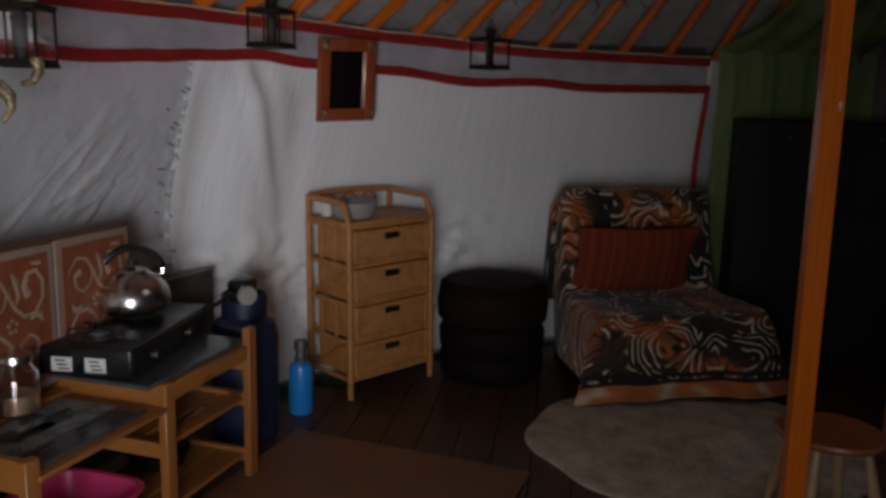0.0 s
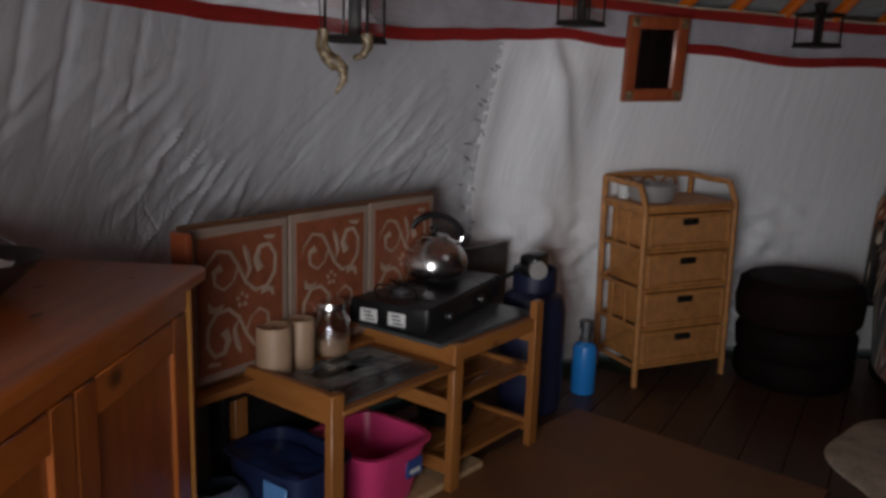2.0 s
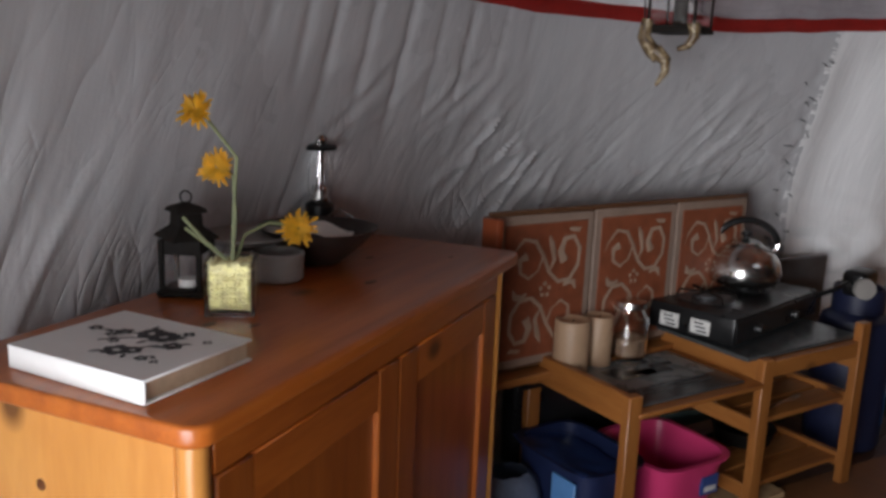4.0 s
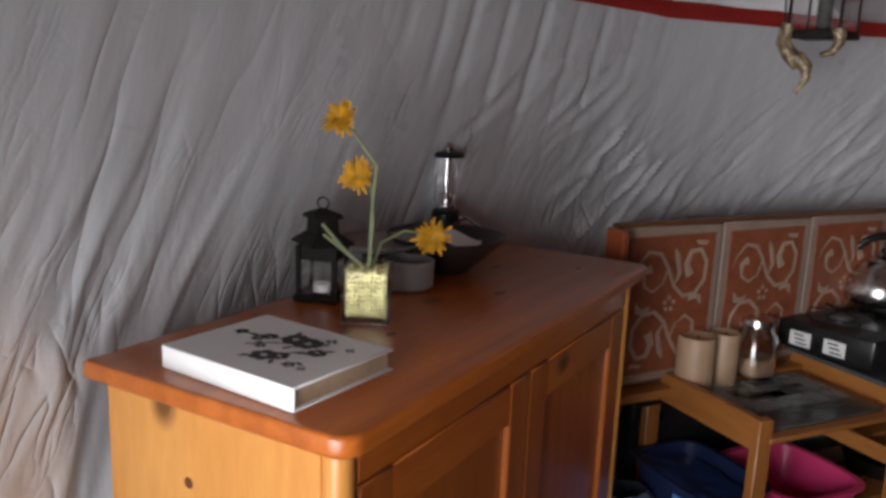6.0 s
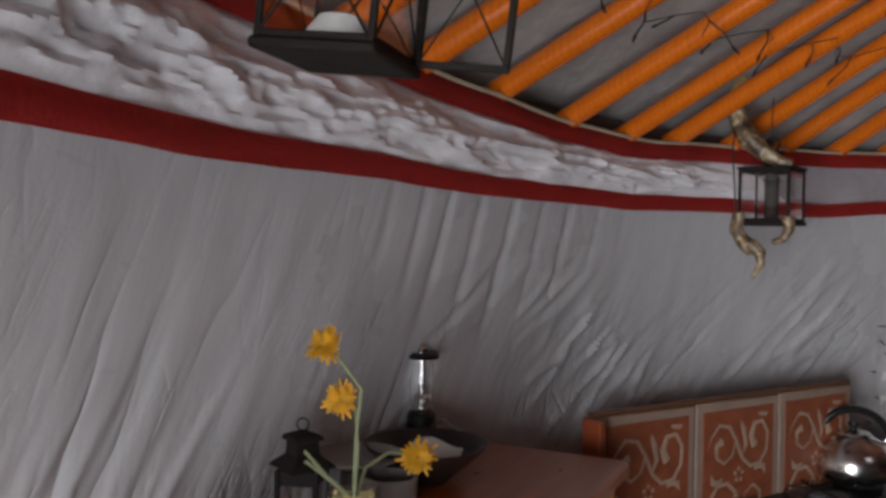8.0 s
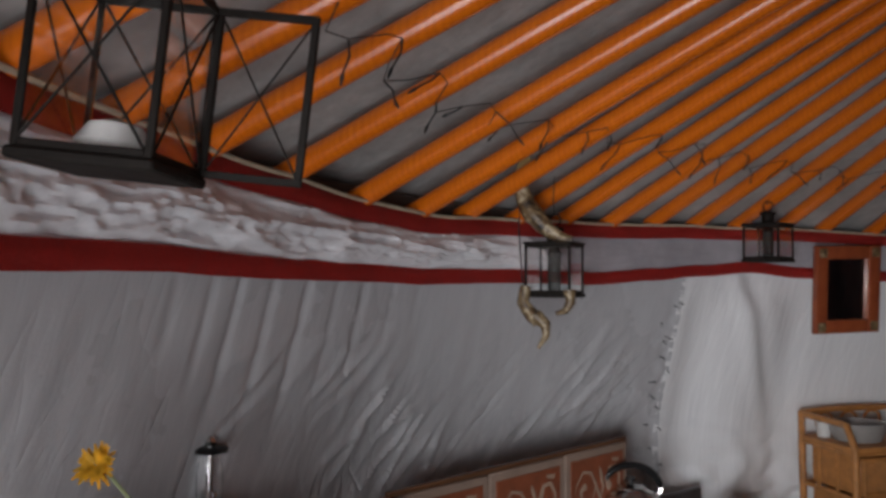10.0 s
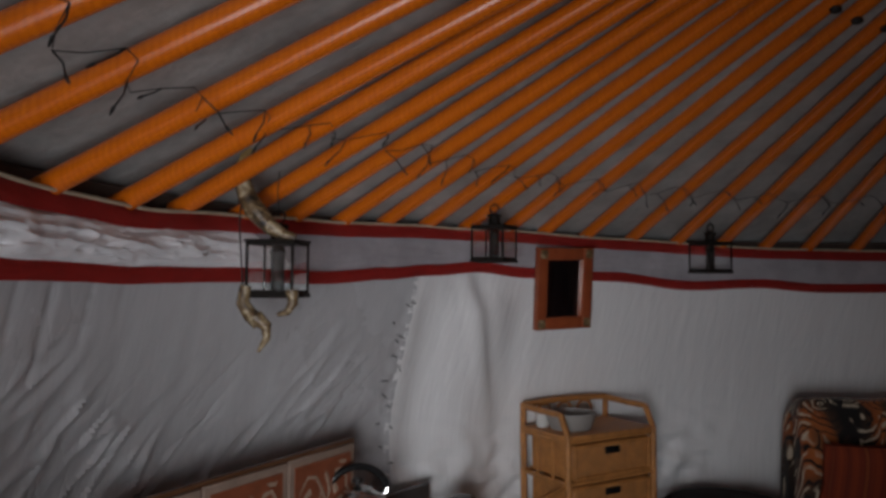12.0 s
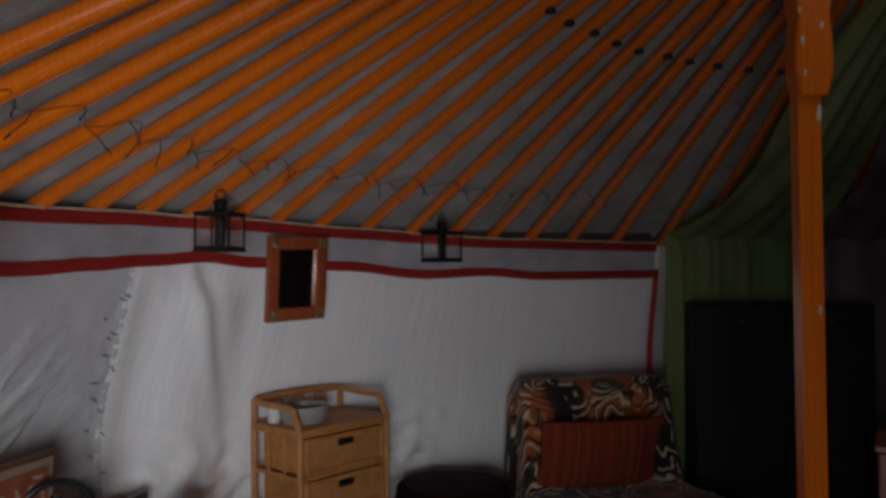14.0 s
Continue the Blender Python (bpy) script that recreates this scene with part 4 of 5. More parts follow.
for sgn in (-1, 1):
    part("handle_bracket", bm_tube([(sgn * 0.062, 0, 0.09), (sgn * 0.078, 0, 0.10), (sgn * 0.082, 0, 0.115)], 0.006, 8), "steel", kettle)
part("spout", bm_tube([(-0.07, 0.0, 0.06), (-0.095, 0.0, 0.085), (-0.112, 0.0, 0.108)], [0.02, 0.015, 0.012], 14), "steel", kettle)
part("spout_cap", bm_tube([(-0.109, 0.0, 0.103), (-0.120, 0, 0.118), (-0.122, 0, 0.128)], [0.014, 0.014, 0.009], 12), "black", kettle)
kettle.matrix_world = KT @ pose(0, 0, 0, 0, 0, -52) @ Matrix.Diagonal((1.22, 1.22, 1.12, 1))

# ---- tile panel behind the table ----
TP = pose(-1.098, 1.045, 0.447, 0, 0, 83.7)
panel = thing("tile_panel", TP, "terracotta splashback of three tiles with cream scroll relief", "tile panel")
PLN, PHT = 1.047, 0.417
part("backing", bm_box(-0.012, 0.0, -0.012, PLN + 0.012, 0.016, PHT + 0.012, 0.002), "tile_frame", panel)


def scroll(x0, z0, w, h):
    """Cream scrolls of one tile: two winding stems with curled leaves round a small flower."""
    out = []

    def put(pts, radii):
        out.append(bm_tube([(x0 + px * w, -0.010, z0 + pz * h) for px, pz in pts], radii, 6))
    for turn in (False, True):
        def mirrored(pts):
            return [(1 - px, 1 - pz) for px, pz in pts] if turn else pts
        main = [(0.03, 0.66), (0.10, 0.80), (0.22, 0.89), (0.36, 0.87), (0.46, 0.76), (0.54, 0.63), (0.66, 0.55), (0.80, 0.56), (0.90, 0.66), (0.91, 0.79), (0.83, 0.88), (0.72, 0.87), (0.67, 0.78), (0.72, 0.70)]
        put(mirrored(main), [0.005, 0.007, 0.008, 0.009, 0.009, 0.009, 0.009, 0.009, 0.009, 0.009, 0.009, 0.010, 0.013, 0.016])
        put(mirrored([(0.46, 0.76), (0.40, 0.65), (0.29, 0.60), (0.19, 0.65), (0.18, 0.74), (0.26, 0.77)]), [0.008, 0.007, 0.007, 0.008, 0.011, 0.014])
        put(mirrored([(0.54, 0.63), (0.60, 0.72), (0.56, 0.84), (0.50, 0.94)]), [0.006, 0.010, 0.012, 0.003])
        put(mirrored([(0.10, 0.55), (0.14, 0.47), (0.22, 0.46), (0.30, 0.50)]), [0.004, 0.012, 0.012, 0.004])
        put(mirrored([(0.72, 0.95), (0.80, 0.94), (0.88, 0.93), (0.95, 0.96)]), [0.003, 0.009, 0.009, 0.003])
    for a in range(5):
        ca, sa = 0.065 * math.cos(radians(72 * a + 18)), 0.065 * math.sin(radians(72 * a + 18))
        put([(0.5 + 0.3 * ca, 0.5 + 0.25 * sa), (0.5 + 0.8 * ca, 0.5 + 0.7 * sa), (0.5 + 1.2 * ca, 0.5 + 1.0 * sa)], [0.004, 0.010, 0.006])
    bm = bm_join(*out)
    bmesh.ops.scale(bm, vec=(1, 0.45, 1), space=Matrix.Translation((0, 0.010, 0)), verts=bm.verts)
    return bm


for k in range(3):
    x0 = 0.004 + k * 0.349
    tl = part("tile", bm_box(x0, -0.010, 0.0, x0 + 0.341, 0.0, PHT, 0.003), "tile_edge", panel)
    part("field", bm_box(x0 + 0.024, -0.0125, 0.024, x0 + 0.317, -0.009, PHT - 0.024, 0.001), "terracotta", tl)
    part("scroll_relief", scroll(x0 + 0.024, 0.024, 0.293, PHT - 0.048), "motif", tl, "cream raised scrolls")
single("panel_ledge", bm_box(-0.02, -0.05, 0, PLN + 0.02, 0.02, 0.022, 0.003), "pine_x", TP @ Matrix.Translation((0, 0, -0.038)), "pine ledge under the tile panel", "ledge")
single("end_board", bm_box(-0.03, -0.055, 0, -0.010, 0.01, 0.44, 0.003), "frame_red", TP @ Matrix.Translation((-0.005, 0, -0.02)), "upright pine board at the end of the tile panel", "board")

# ---- candles, jar, utensils ----
for x, y, r, h in ((0.075, 0.310, 0.050, 0.145), (0.180, 0.318, 0.041, 0.142)):
    cd = thing("pillar_candle", TB @ Matrix.Translation((x, y, 0.427)), "beige pillar candle with burnt hollow top", "candle", "pillar candles")
    part("wax", bm_lathe([(0, 0), (r, 0.0), (r * 1.01, h * 0.5), (r * 0.99, h * 0.97), (r * 0.93, h), (r * 0.8, h * 0.97), (r * 0.5, h * 0.93), (0, h * 0.92)], 28), "candle", cd)
    part("wick", bm_tube([(0, 0, h * 0.915), (0.001, 0, h * 0.96), (0.005, 0.001, h * 0.985)], 0.0016, 6), "black", cd)
jar = thing("storage_jar", TB @ Matrix.Translation((0.315, 0.335, 0.4185)) @ Matrix.Scale(1.28, 4), "clear glass jar with dark contents and lid", "jar")
part("jar_body", bm_lathe([(0, 0), (0.042, 0), (0.045, 0.01), (0.045, 0.095), (0.034, 0.11), (0.034, 0.12), (0.031, 0.12), (0.031, 0.108), (0.041, 0.094), (0.041, 0.012), (0, 0.006)], 28), "glass", jar)
part("contents", bm_lathe([(0, 0.0085), (0.0395, 0.013), (0.0395, 0.05), (0.02, 0.056), (0, 0.054)], 20), "candle", jar, "beige dry contents")
part("lid", bm_lathe([(0.036, 0.1205), (0.038, 0.123), (0.036, 0.135), (0.0, 0.138)], 24), "steel", jar)
sp = thing("serving_fork", TB @ Matrix.Translation((0.53, 0.05, 0.287)), "steel serving fork lying on the shelf", "utensil", "kitchen utensils")
part("handle", bm_tube([(0, 0, 0.006), (0.12, 0.02, 0.008), (0.2, 0.035, 0.006)], [0.009, 0.007, 0.004], 8), "steel", sp)
part("tines", bm_join(*[bm_tube([(0.195, 0.034, 0.006), (0.24, 0.035 + d, 0.005), (0.29, 0.045 + d, 0.008)], 0.0025, 6) for d in (-0.008, 0.0, 0.008)]), "steel", sp)
kn = copy_thing(sp, TB @ Matrix.Translation((0.52, 0.16, 0.287)) @ pose(0, 0, 0, 0, 0, 14))
kn["label"] = "second steel fork lying on the slatted shelf"
single("dark_pan", bm_lathe([(0, 0), (0.085, 0), (0.10, 0.045), (0.103, 0.05), (0.097, 0.05), (0.082, 0.006), (0, 0.006)], 28), "dark_metal", TB @ Matrix.Translation((0.80, 0.26, 0.087)), "dark metal pan on the lowest shelf", "pan")

# ---- basin, crates ----
def tub(l, w, h, wall, flare):
    """An open tub with rounded corners and a rolled rim."""
    bm, rings = bmesh.new(), []

    def ring(z, a, b):
        pts = []
        for i in range(40):
            t = 2 * math.pi * i / 40
            c, s = math.cos(t), math.sin(t)
            pts.append(bm.verts.new((a * math.copysign(abs(c) ** 0.45, c), b * math.copysign(abs(s) ** 0.45, s), z)))
        return pts
    for z, a, b in ((0, l * 0.5 - flare, w * 0.5 - flare), (h * 0.96, l * 0.5, w * 0.5), (h * 0.96, l * 0.5 + 0.012, w * 0.5 + 0.012), (h, l * 0.5 + 0.013, w * 0.5 + 0.013), (h, l * 0.5 - wall, w * 0.5 - wall), (wall, l * 0.5 - flare - wall, w * 0.5 - flare - wall)):
        rings.append(ring(z, a, b))
    for p, q in zip(rings, rings[1:]):
        for i in range(40):
            bm.faces.new((p[i], p[(i + 1) % 40], q[(i + 1) % 40], q[i]))
    bm.faces.new(list(reversed(rings[0])))
    bm.faces.new(rings[-1])
    return bm


BS = TB @ Matrix.Translation((0.310, 0.165, 0.03))
basin = thing("washing_up_bowl", BS, "bright pink plastic basin with a blue label", "basin")
part("tub", tub(0.275, 0.29, 0.185, 0.004, 0.035), "pink", basin)
lb = part("label", bm_box(0.02, -0.1395, 0.08, 0.085, -0.131, 0.135, 0.0005), "blue", basin, "dark blue and white sticker")
part("print_bar", bm_box(0.03, -0.1406, 0.09, 0.075, -0.1394, 0.105, 0.0), "label", lb)
single("plank", bm_box(0, 0, 0, 0.62, 0.11, 0.028, 0.003), "pale_wood", TB @ Matrix.Translation((0.10, 0.03, 0.001)), "pale plank lying on the floor under the basin", "plank")
single("plank", bm_box(0, 0, 0, 0.62, 0.11, 0.028, 0.003), "pale_wood", TB @ Matrix.Translation((0.10, 0.22, 0.001)), "pale plank lying on the floor under the basin", "plank")
crate = thing("storage_box", TB @ Matrix.Translation((0.05, 0.225, 0.0)), "navy blue box with a light blue printed panel", "box")
part("box", tub(0.22, 0.31, 0.235, 0.004, 0.010), "navy", crate)
part("lid_flap", bm_grid(10, 14, lambda u, v: Vector((-0.115 + 0.20 * u, (v - 0.5) * 0.30, 0.236 - 0.035 * u + 0.012 * noise.noise(Vector((u * 3, v * 4, 3)))))), "blue", crate, "royal blue folded flap")
pan = part("printed_panel", bm_box(-0.1175, -0.125, 0.03, -0.1095, -0.035, 0.205, 0.002), "sky_blue", crate, "light blue printed panel")
part("print_bar", bm_box(-0.1187, -0.110, 0.085, -0.1174, -0.050, 0.097, 0.0), "label", pan)
part("print_bar", bm_box(-0.1187, -0.105, 0.060, -0.1174, -0.065, 0.068, 0.0), "label", pan)
bag = bm_grid(22, 14, lambda u, v: Vector(((0.115 + 0.02 * noise.noise(Vector((math.cos(6.2832 * u) * 2, math.sin(6.2832 * u) * 2, v * 4)))) * math.cos(6.2832 * u) * math.sin(math.pi * (0.12 + 0.88 * (1 - v))) ** 0.6, (0.085 + 0.02 * noise.noise(Vector((math.cos(6.2832 * u) * 3, math.sin(6.2832 * u) * 3, v * 5 + 7)))) * math.sin(6.2832 * u) * math.sin(math.pi * (0.12 + 0.88 * (1 - v))) ** 0.6, 0.185 * v)))
bmesh.ops.remove_doubles(bag, verts=bag.verts, dist=0.0005)
single("plastic_bag", bag, "bag", TB @ Matrix.Translation((-0.15, 0.28, 0.001)), "crumpled blue-grey bag on the floor beside the dresser", "bag")

dark_crate = thing("dark_crate", TB @ Matrix.Translation((0.22, 0.455, 0.0)), "tall black crate standing behind the table", "crate")
part("body", tub(0.50, 0.10, 0.36, 0.005, 0.01), "black", dark_crate)
part("rim", bm_join(bm_box(-0.26, -0.066, 0.35, 0.26, -0.058, 0.366, 0.002), bm_box(-0.26, 0.058, 0.35, 0.26, 0.066, 0.366, 0.002)), "black", dark_crate)

# ---- gas bottles ----
GB = pose(-0.735, 2.47, 0)
gas = thing("gas_cylinder", GB, "dark blue gas cylinder with black regulator", "gas cylinder")
part("cylinder", bm_lathe([(0, 0), (0.115, 0), (0.125, 0.02), (0.125, 0.40), (0.11, 0.455), (0.06, 0.49), (0.03, 0.495)], 32), "gas_blue", gas)
part("collar", bm_lathe([(0.075, 0.475), (0.085, 0.48), (0.085, 0.56), (0.08, 0.565), (0.075, 0.56), (0.075, 0.475)], 24), "gas_blue", gas)
part("valve", bm_lathe([(0.022, 0.49), (0.022, 0.54), (0.03, 0.545), (0.03, 0.575), (0, 0.58)], 14), "black", gas)
reg = part("regulator", bm_box(-0.03, -0.10, 0.54, 0.05, 0.02, 0.63, 0.02, 3), "black", gas)
part("dial", bm_tube([(0.045, -0.088, 0.575), (0.055, -0.100, 0.575)], [0.036, 0.034], 24), "ceramic", reg, "white round dial")
part("hose", bm_tube([(0.0, -0.09, 0.57), (0.02, -0.16, 0.60), (0.0, -0.22, 0.58), (-0.05, -0.28, 0.55)], 0.008, 8), "black", gas)
single("metal_sheet", bm_box(-0.02, -0.18, 0.0, 0.0, 0.12, 0.62, 0.004), "grey_metal", pose(-0.95, 2.50, 0, 0, 0, -14), "grey metal sheet leaning behind the gas cylinder", "metal sheet")
can = thing("gas_canister", pose(-0.603, 2.735, 0), "bright blue fuel canister with grey valve top", "canister")
part("can", bm_lathe([(0, 0), (0.046, 0), (0.05, 0.006), (0.05, 0.185), (0.045, 0.205), (0.025, 0.22)], 28), "can_blue", can)
part("valve_cap", bm_lathe([(0.025, 0.22), (0.027, 0.235), (0.020, 0.24), (0.020, 0.27), (0.028, 0.275), (0.028, 0.31), (0, 0.315)], 18), "grey_metal", can)

# ---- pouf, armchair, rug, stool ----
PF = pose(0.125, 3.44, 0)
pouf = thing("leather_pouf", PF, "round brown leather pouf on a darker drum base", "pouf")
part("base_drum", bm_lathe([(0, 0.0), (0.23, 0.0), (0.25, 0.03), (0.25, 0.10), (0.235, 0.12), (0.25, 0.14), (0.255, 0.22), (0.235, 0.255), (0, 0.255)], 36), "dark_leather", pouf)
part("cushion", bm_lathe([(0, 0.256), (0.235, 0.256), (0.262, 0.285), (0.268, 0.36), (0.255, 0.43), (0.225, 0.462), (0.12, 0.475), (0, 0.478)], 40), "leather", pouf)
part("piping", bm_tube([(0.252 * math.cos(a), 0.252 * math.sin(a), 0.437) for a in np.linspace(0, 2 * math.pi, 41)[:-1]], 0.006, 6, True), "dark_leather", pouf)

AC = pose(0.985, 3.20, 0, 0, 0, 18)
chair = thing("armchair", AC, "low armchair covered with a printed fleece throw", "armchair")
part("seat_block", bm_box(-0.40, 0.05, 0.0, 0.40, 0.62, 0.37, 0.05, 3), "dark_leather", chair)
part("back_block", bm_box(-0.33, 0.60, 0.10, 0.33, 0.71, 0.82, 0.05, 3), "dark_leather", chair)
prof = [(-0.10, 0.045, 0.50), (-0.085, 0.12, 0.49), (-0.06, 0.22, 0.465), (-0.03, 0.32, 0.44), (0.0, 0.385, 0.425), (0.06, 0.405, 0.42), (0.2, 0.40, 0.415), (0.35, 0.395, 0.41), (0.46, 0.405, 0.405), (0.50, 0.45, 0.40), (0.53, 0.58, 0.39), (0.555, 0.74, 0.385), (0.575, 0.84, 0.38), (0.61, 0.885, 0.375), (0.67, 0.89, 0.37), (0.725, 0.85, 0.37), (0.735, 0.6, 0.38), (0.74, 0.3, 0.39)]


def throw_at(u, v):
    f = v * (len(prof) - 1)
    i = min(int(f), len(prof) - 2)
    y, z, hw = (prof[i][k] + (prof[i + 1][k] - prof[i][k]) * (f - i) for k in range(3))
    s = 2 * u - 1
    x = hw * 1.16 * s
    over = max(0.0, abs(s) - 0.84) / 0.16
    x = math.copysign(min(abs(x), hw) + 0.02 * over, s)
    z2 = z - over * min(0.30, max(0.0, z - 0.06)) * (1 if y < 0.5 else 0.25)
    n = noise.noise(Vector((x * 5, y * 5 + z * 4, 2)))
    front = 1 - smooth(0.05, 0.3, z)
    y2 = y + 0.018 * n + front * 0.02 * math.sin(x * 14 + 1)
    z2 += 0.010 * noise.noise(Vector((x * 7, y * 6, 8))) + (0.03 * front * noise.noise(Vector((x * 3, 0, 5))))
    if y > 0.5:
        y2 += 0.06 * over
    return Vector((x, y2, max(0.012, z2)))


part("throw", bm_grid(56, 76, throw_at, (1.1, 1.9)), "throw", chair, "fleece throw with cream and black curls on rust")
CU = AC @ pose(-0.06, 0.45, 0.555, -72, 0, 0)


def pillow(w, h, t):
    def side(sg):
        def at(u, v):
            x, y = (u - 0.5) * w, (v - 0.5) * h
            e = (1 - abs(2 * u - 1) ** 3.2) * (1 - abs(2 * v - 1) ** 3.2)
            pinch = 1 - 0.06 * (abs(2 * u - 1) * (1 - abs(2 * v - 1)) + abs(2 * v - 1) * (1 - abs(2 * u - 1)))
            return Vector((x * pinch, y * pinch, sg * t * 0.5 * max(0.02, e) ** 0.5))
        return at
    bm = bm_join(bm_grid(22, 18, side(1)), bm_grid(22, 18, side(-1)))
    bmesh.ops.remove_doubles(bm, verts=bm.verts, dist=0.004)
    bmesh.ops.recalc_face_normals(bm, faces=bm.faces)
    return bm


single("cushion", pillow(0.60, 0.36, 0.13), "stripe", CU, "dark red striped woven cushion on the armchair", "cushion")

rugb = bmesh.new()
rim = []
for i in range(72):
    a = 2 * math.pi * i / 72
    r = 1 + 0.06 * noise.noise(Vector((math.cos(a) * 2, math.sin(a) * 2, 1)))
    rim.append((0.66 * r * math.cos(a), 0.58 * r * math.sin(a)))
rings = []
for k, z in ((1.0, 0.001), (1.0, 0.012), (0.97, 0.02), (0.7, 0.021), (0.4, 0.022), (0.15, 0.021)):
    rings.append([rugb.verts.new((x * k, y * k, z + (0.003 * noise.noise(Vector((x * k * 30, y * k * 30, 0))) if z > 0.015 else 0))) for x, y in rim])
for p, q in zip(rings, rings[1:]):
    for i in range(72):
        rugb.faces.new((p[i], p[(i + 1) % 72], q[(i + 1) % 72], q[i]))
rugb.faces.new(rings[-1])
single("rug", rugb, "rug", pose(1.0, 2.74, 0, 0, 0, 20), "beige wool rug on the floor before the armchair", "rug")

SO = pose(1.293, 2.160, 0, 0, 0, 12) @ Matrix.Diagonal((0.9, 0.9, 0.70, 1))
stool = thing("stool", SO, "small stool with red-brown seat and pale turned legs", "stool")
part("seat", bm_lathe([(0, 0.415), (0.16, 0.415), (0.178, 0.425), (0.182, 0.44), (0.172, 0.452), (0.08, 0.446), (0, 0.445)], 36), "stool", stool)
for a in (45, 135, 225, 315):
    c, s = math.cos(radians(a)), math.sin(radians(a))
    part("leg", bm_tube([(0.19 * c, 0.19 * s, 0.0), (0.17 * c, 0.17 * s, 0.14), (0.145 * c, 0.145 * s, 0.28), (0.12 * c, 0.12 * s, 0.42)], [0.014, 0.021, 0.019, 0.015], 12), "pale_wood", stool)

# ---- wardrobe and curtain ----
WD = pose(1.285, 3.84, 0, 0, 0, 0)
ward = thing("wardrobe", WD, "tall black two-door wardrobe with small steel knobs", "wardrobe")
part("carcass", bm_box(0, 0.02, 0, 0.86, 0.33, 1.245, 0.004), "wardrobe", ward)
for x0, x1, kx in ((0.004, 0.428, 0.225), (0.432, 0.856, 0.645)):
    dd = part("door", bm_box(x0, 0.0, 0.06, x1, 0.018, 1.235, 0.003), "wardrobe", ward)
    part("knob", bm_tube([(kx, 0.0, 1.16), (kx, -0.014, 1.16), (kx, -0.022, 1.16)], [0.006, 0.011, 0.007], 12), "steel", dd, "small steel knob")
single("brown_cabinet", bm_join(bm_box(0, 0, 0, 0.5, 0.35, 0.72, 0.006), bm_box(-0.012, -0.012, 0.72, 0.512, 0.36, 0.745, 0.004), bm_box(0.03, -0.008, 0.05, 0.47, 0.002, 0.69, 0.004)), "stool", pose(1.75, 2.95, 0, 0, 0, -25), "brown wooden cabinet standing in the shade", "cabinet")


def canopy(th0, th1, seed):
    """Cloth hung under the roof poles and down the wall, loosely swagged."""
    def at(u, v):
        if v < 0.45:
            k = v / 0.45
            th = th0 + (th1 - th0) * u
            z = 0.02 + (z_up(th) - 0.07) * k
            fold = 0.014 * math.sin(th * 1.7 + seed + 0.6 * math.sin(z * 3)) + 0.006 * math.sin(th * 4.3 + z)
            return polar(th, 2.73 + fold - 0.05 * k, z)
        k = (v - 0.45) / 0.55
        r = 2.68 - 1.75 * k
        th = th0 + (th1 - th0) * u + (1.0 - 3.5 * math.sin(math.pi * min(1, k * 1.3))) * (1 - u) * 0.8
        sag = 0.05 + 0.12 * math.sin(math.pi * k) * math.sin(math.pi * min(1, 0.12 + u * 1.2))
        fold = 0.012 * math.sin(th * 1.7 + seed + 2 * k) + 0.02 * noise.noise(Vector((th * 0.12, k * 3, seed)))
        return polar(th, r, z_roof(th, r) - 0.03 - sag + fold)
    return bm_grid(90, 70, at)


single("green_curtain", canopy(100.2, 84.0, 0.4), "green", ID, "green muslin draped below the roof poles and wall", "curtain")
single("mauve_curtain", canopy(85.5, 35.0, 1.7), "mauve", ID, "dull mauve muslin draped beside the green cloth", "curtain")

# ---- mirror ----
MC = polar(142.6, 2.745, 1.372)
MR = Matrix.Translation(MC) @ pose(0, 0, 0, 0, 0, 142.6 + 90) @ pose(0, 0, 0, -5, 1.5, 0)
mir = thing("wall_mirror", MR, "small mirror in a red-brown wooden frame", "mirror")
mw, mh, fw = 0.148, 0.172, 0.052
part("frame_side", bm_box(-mw, -0.0, -mh, -mw + fw, 0.028, mh, 0.005, 2), "frame_red", mir)
part("frame_side", bm_box(mw - fw, 0.0, -mh, mw, 0.028, mh, 0.005, 2), "frame_red", mir)
part("frame_side", bm_box(-mw + fw, 0.001, mh - fw, mw - fw, 0.026, mh, 0.005, 2), "frame_red", mir)
part("frame_side", bm_box(-mw + fw, 0.001, -mh, mw - fw, 0.026, -mh + fw, 0.005, 2), "frame_red", mir)
part("mirror_glass", bm_box(-mw + fw - 0.004, 0.002, -mh + fw - 0.004, mw - fw + 0.004, 0.010, mh - fw + 0.004, 0.0), "mirror", mir)
for sx in (-1, 1):
    for sz in (-1, 1):
        part("corner_plate", bm_box(sx * (mw - 0.026) - 0.018, 0.027, sz * (mh - 0.026) - 0.018, sx * (mw - 0.026) + 0.018, 0.031, sz * (mh - 0.026) + 0.018, 0.002), "horn", mir, "mottled brass corner plate")

# ---- lanterns ----


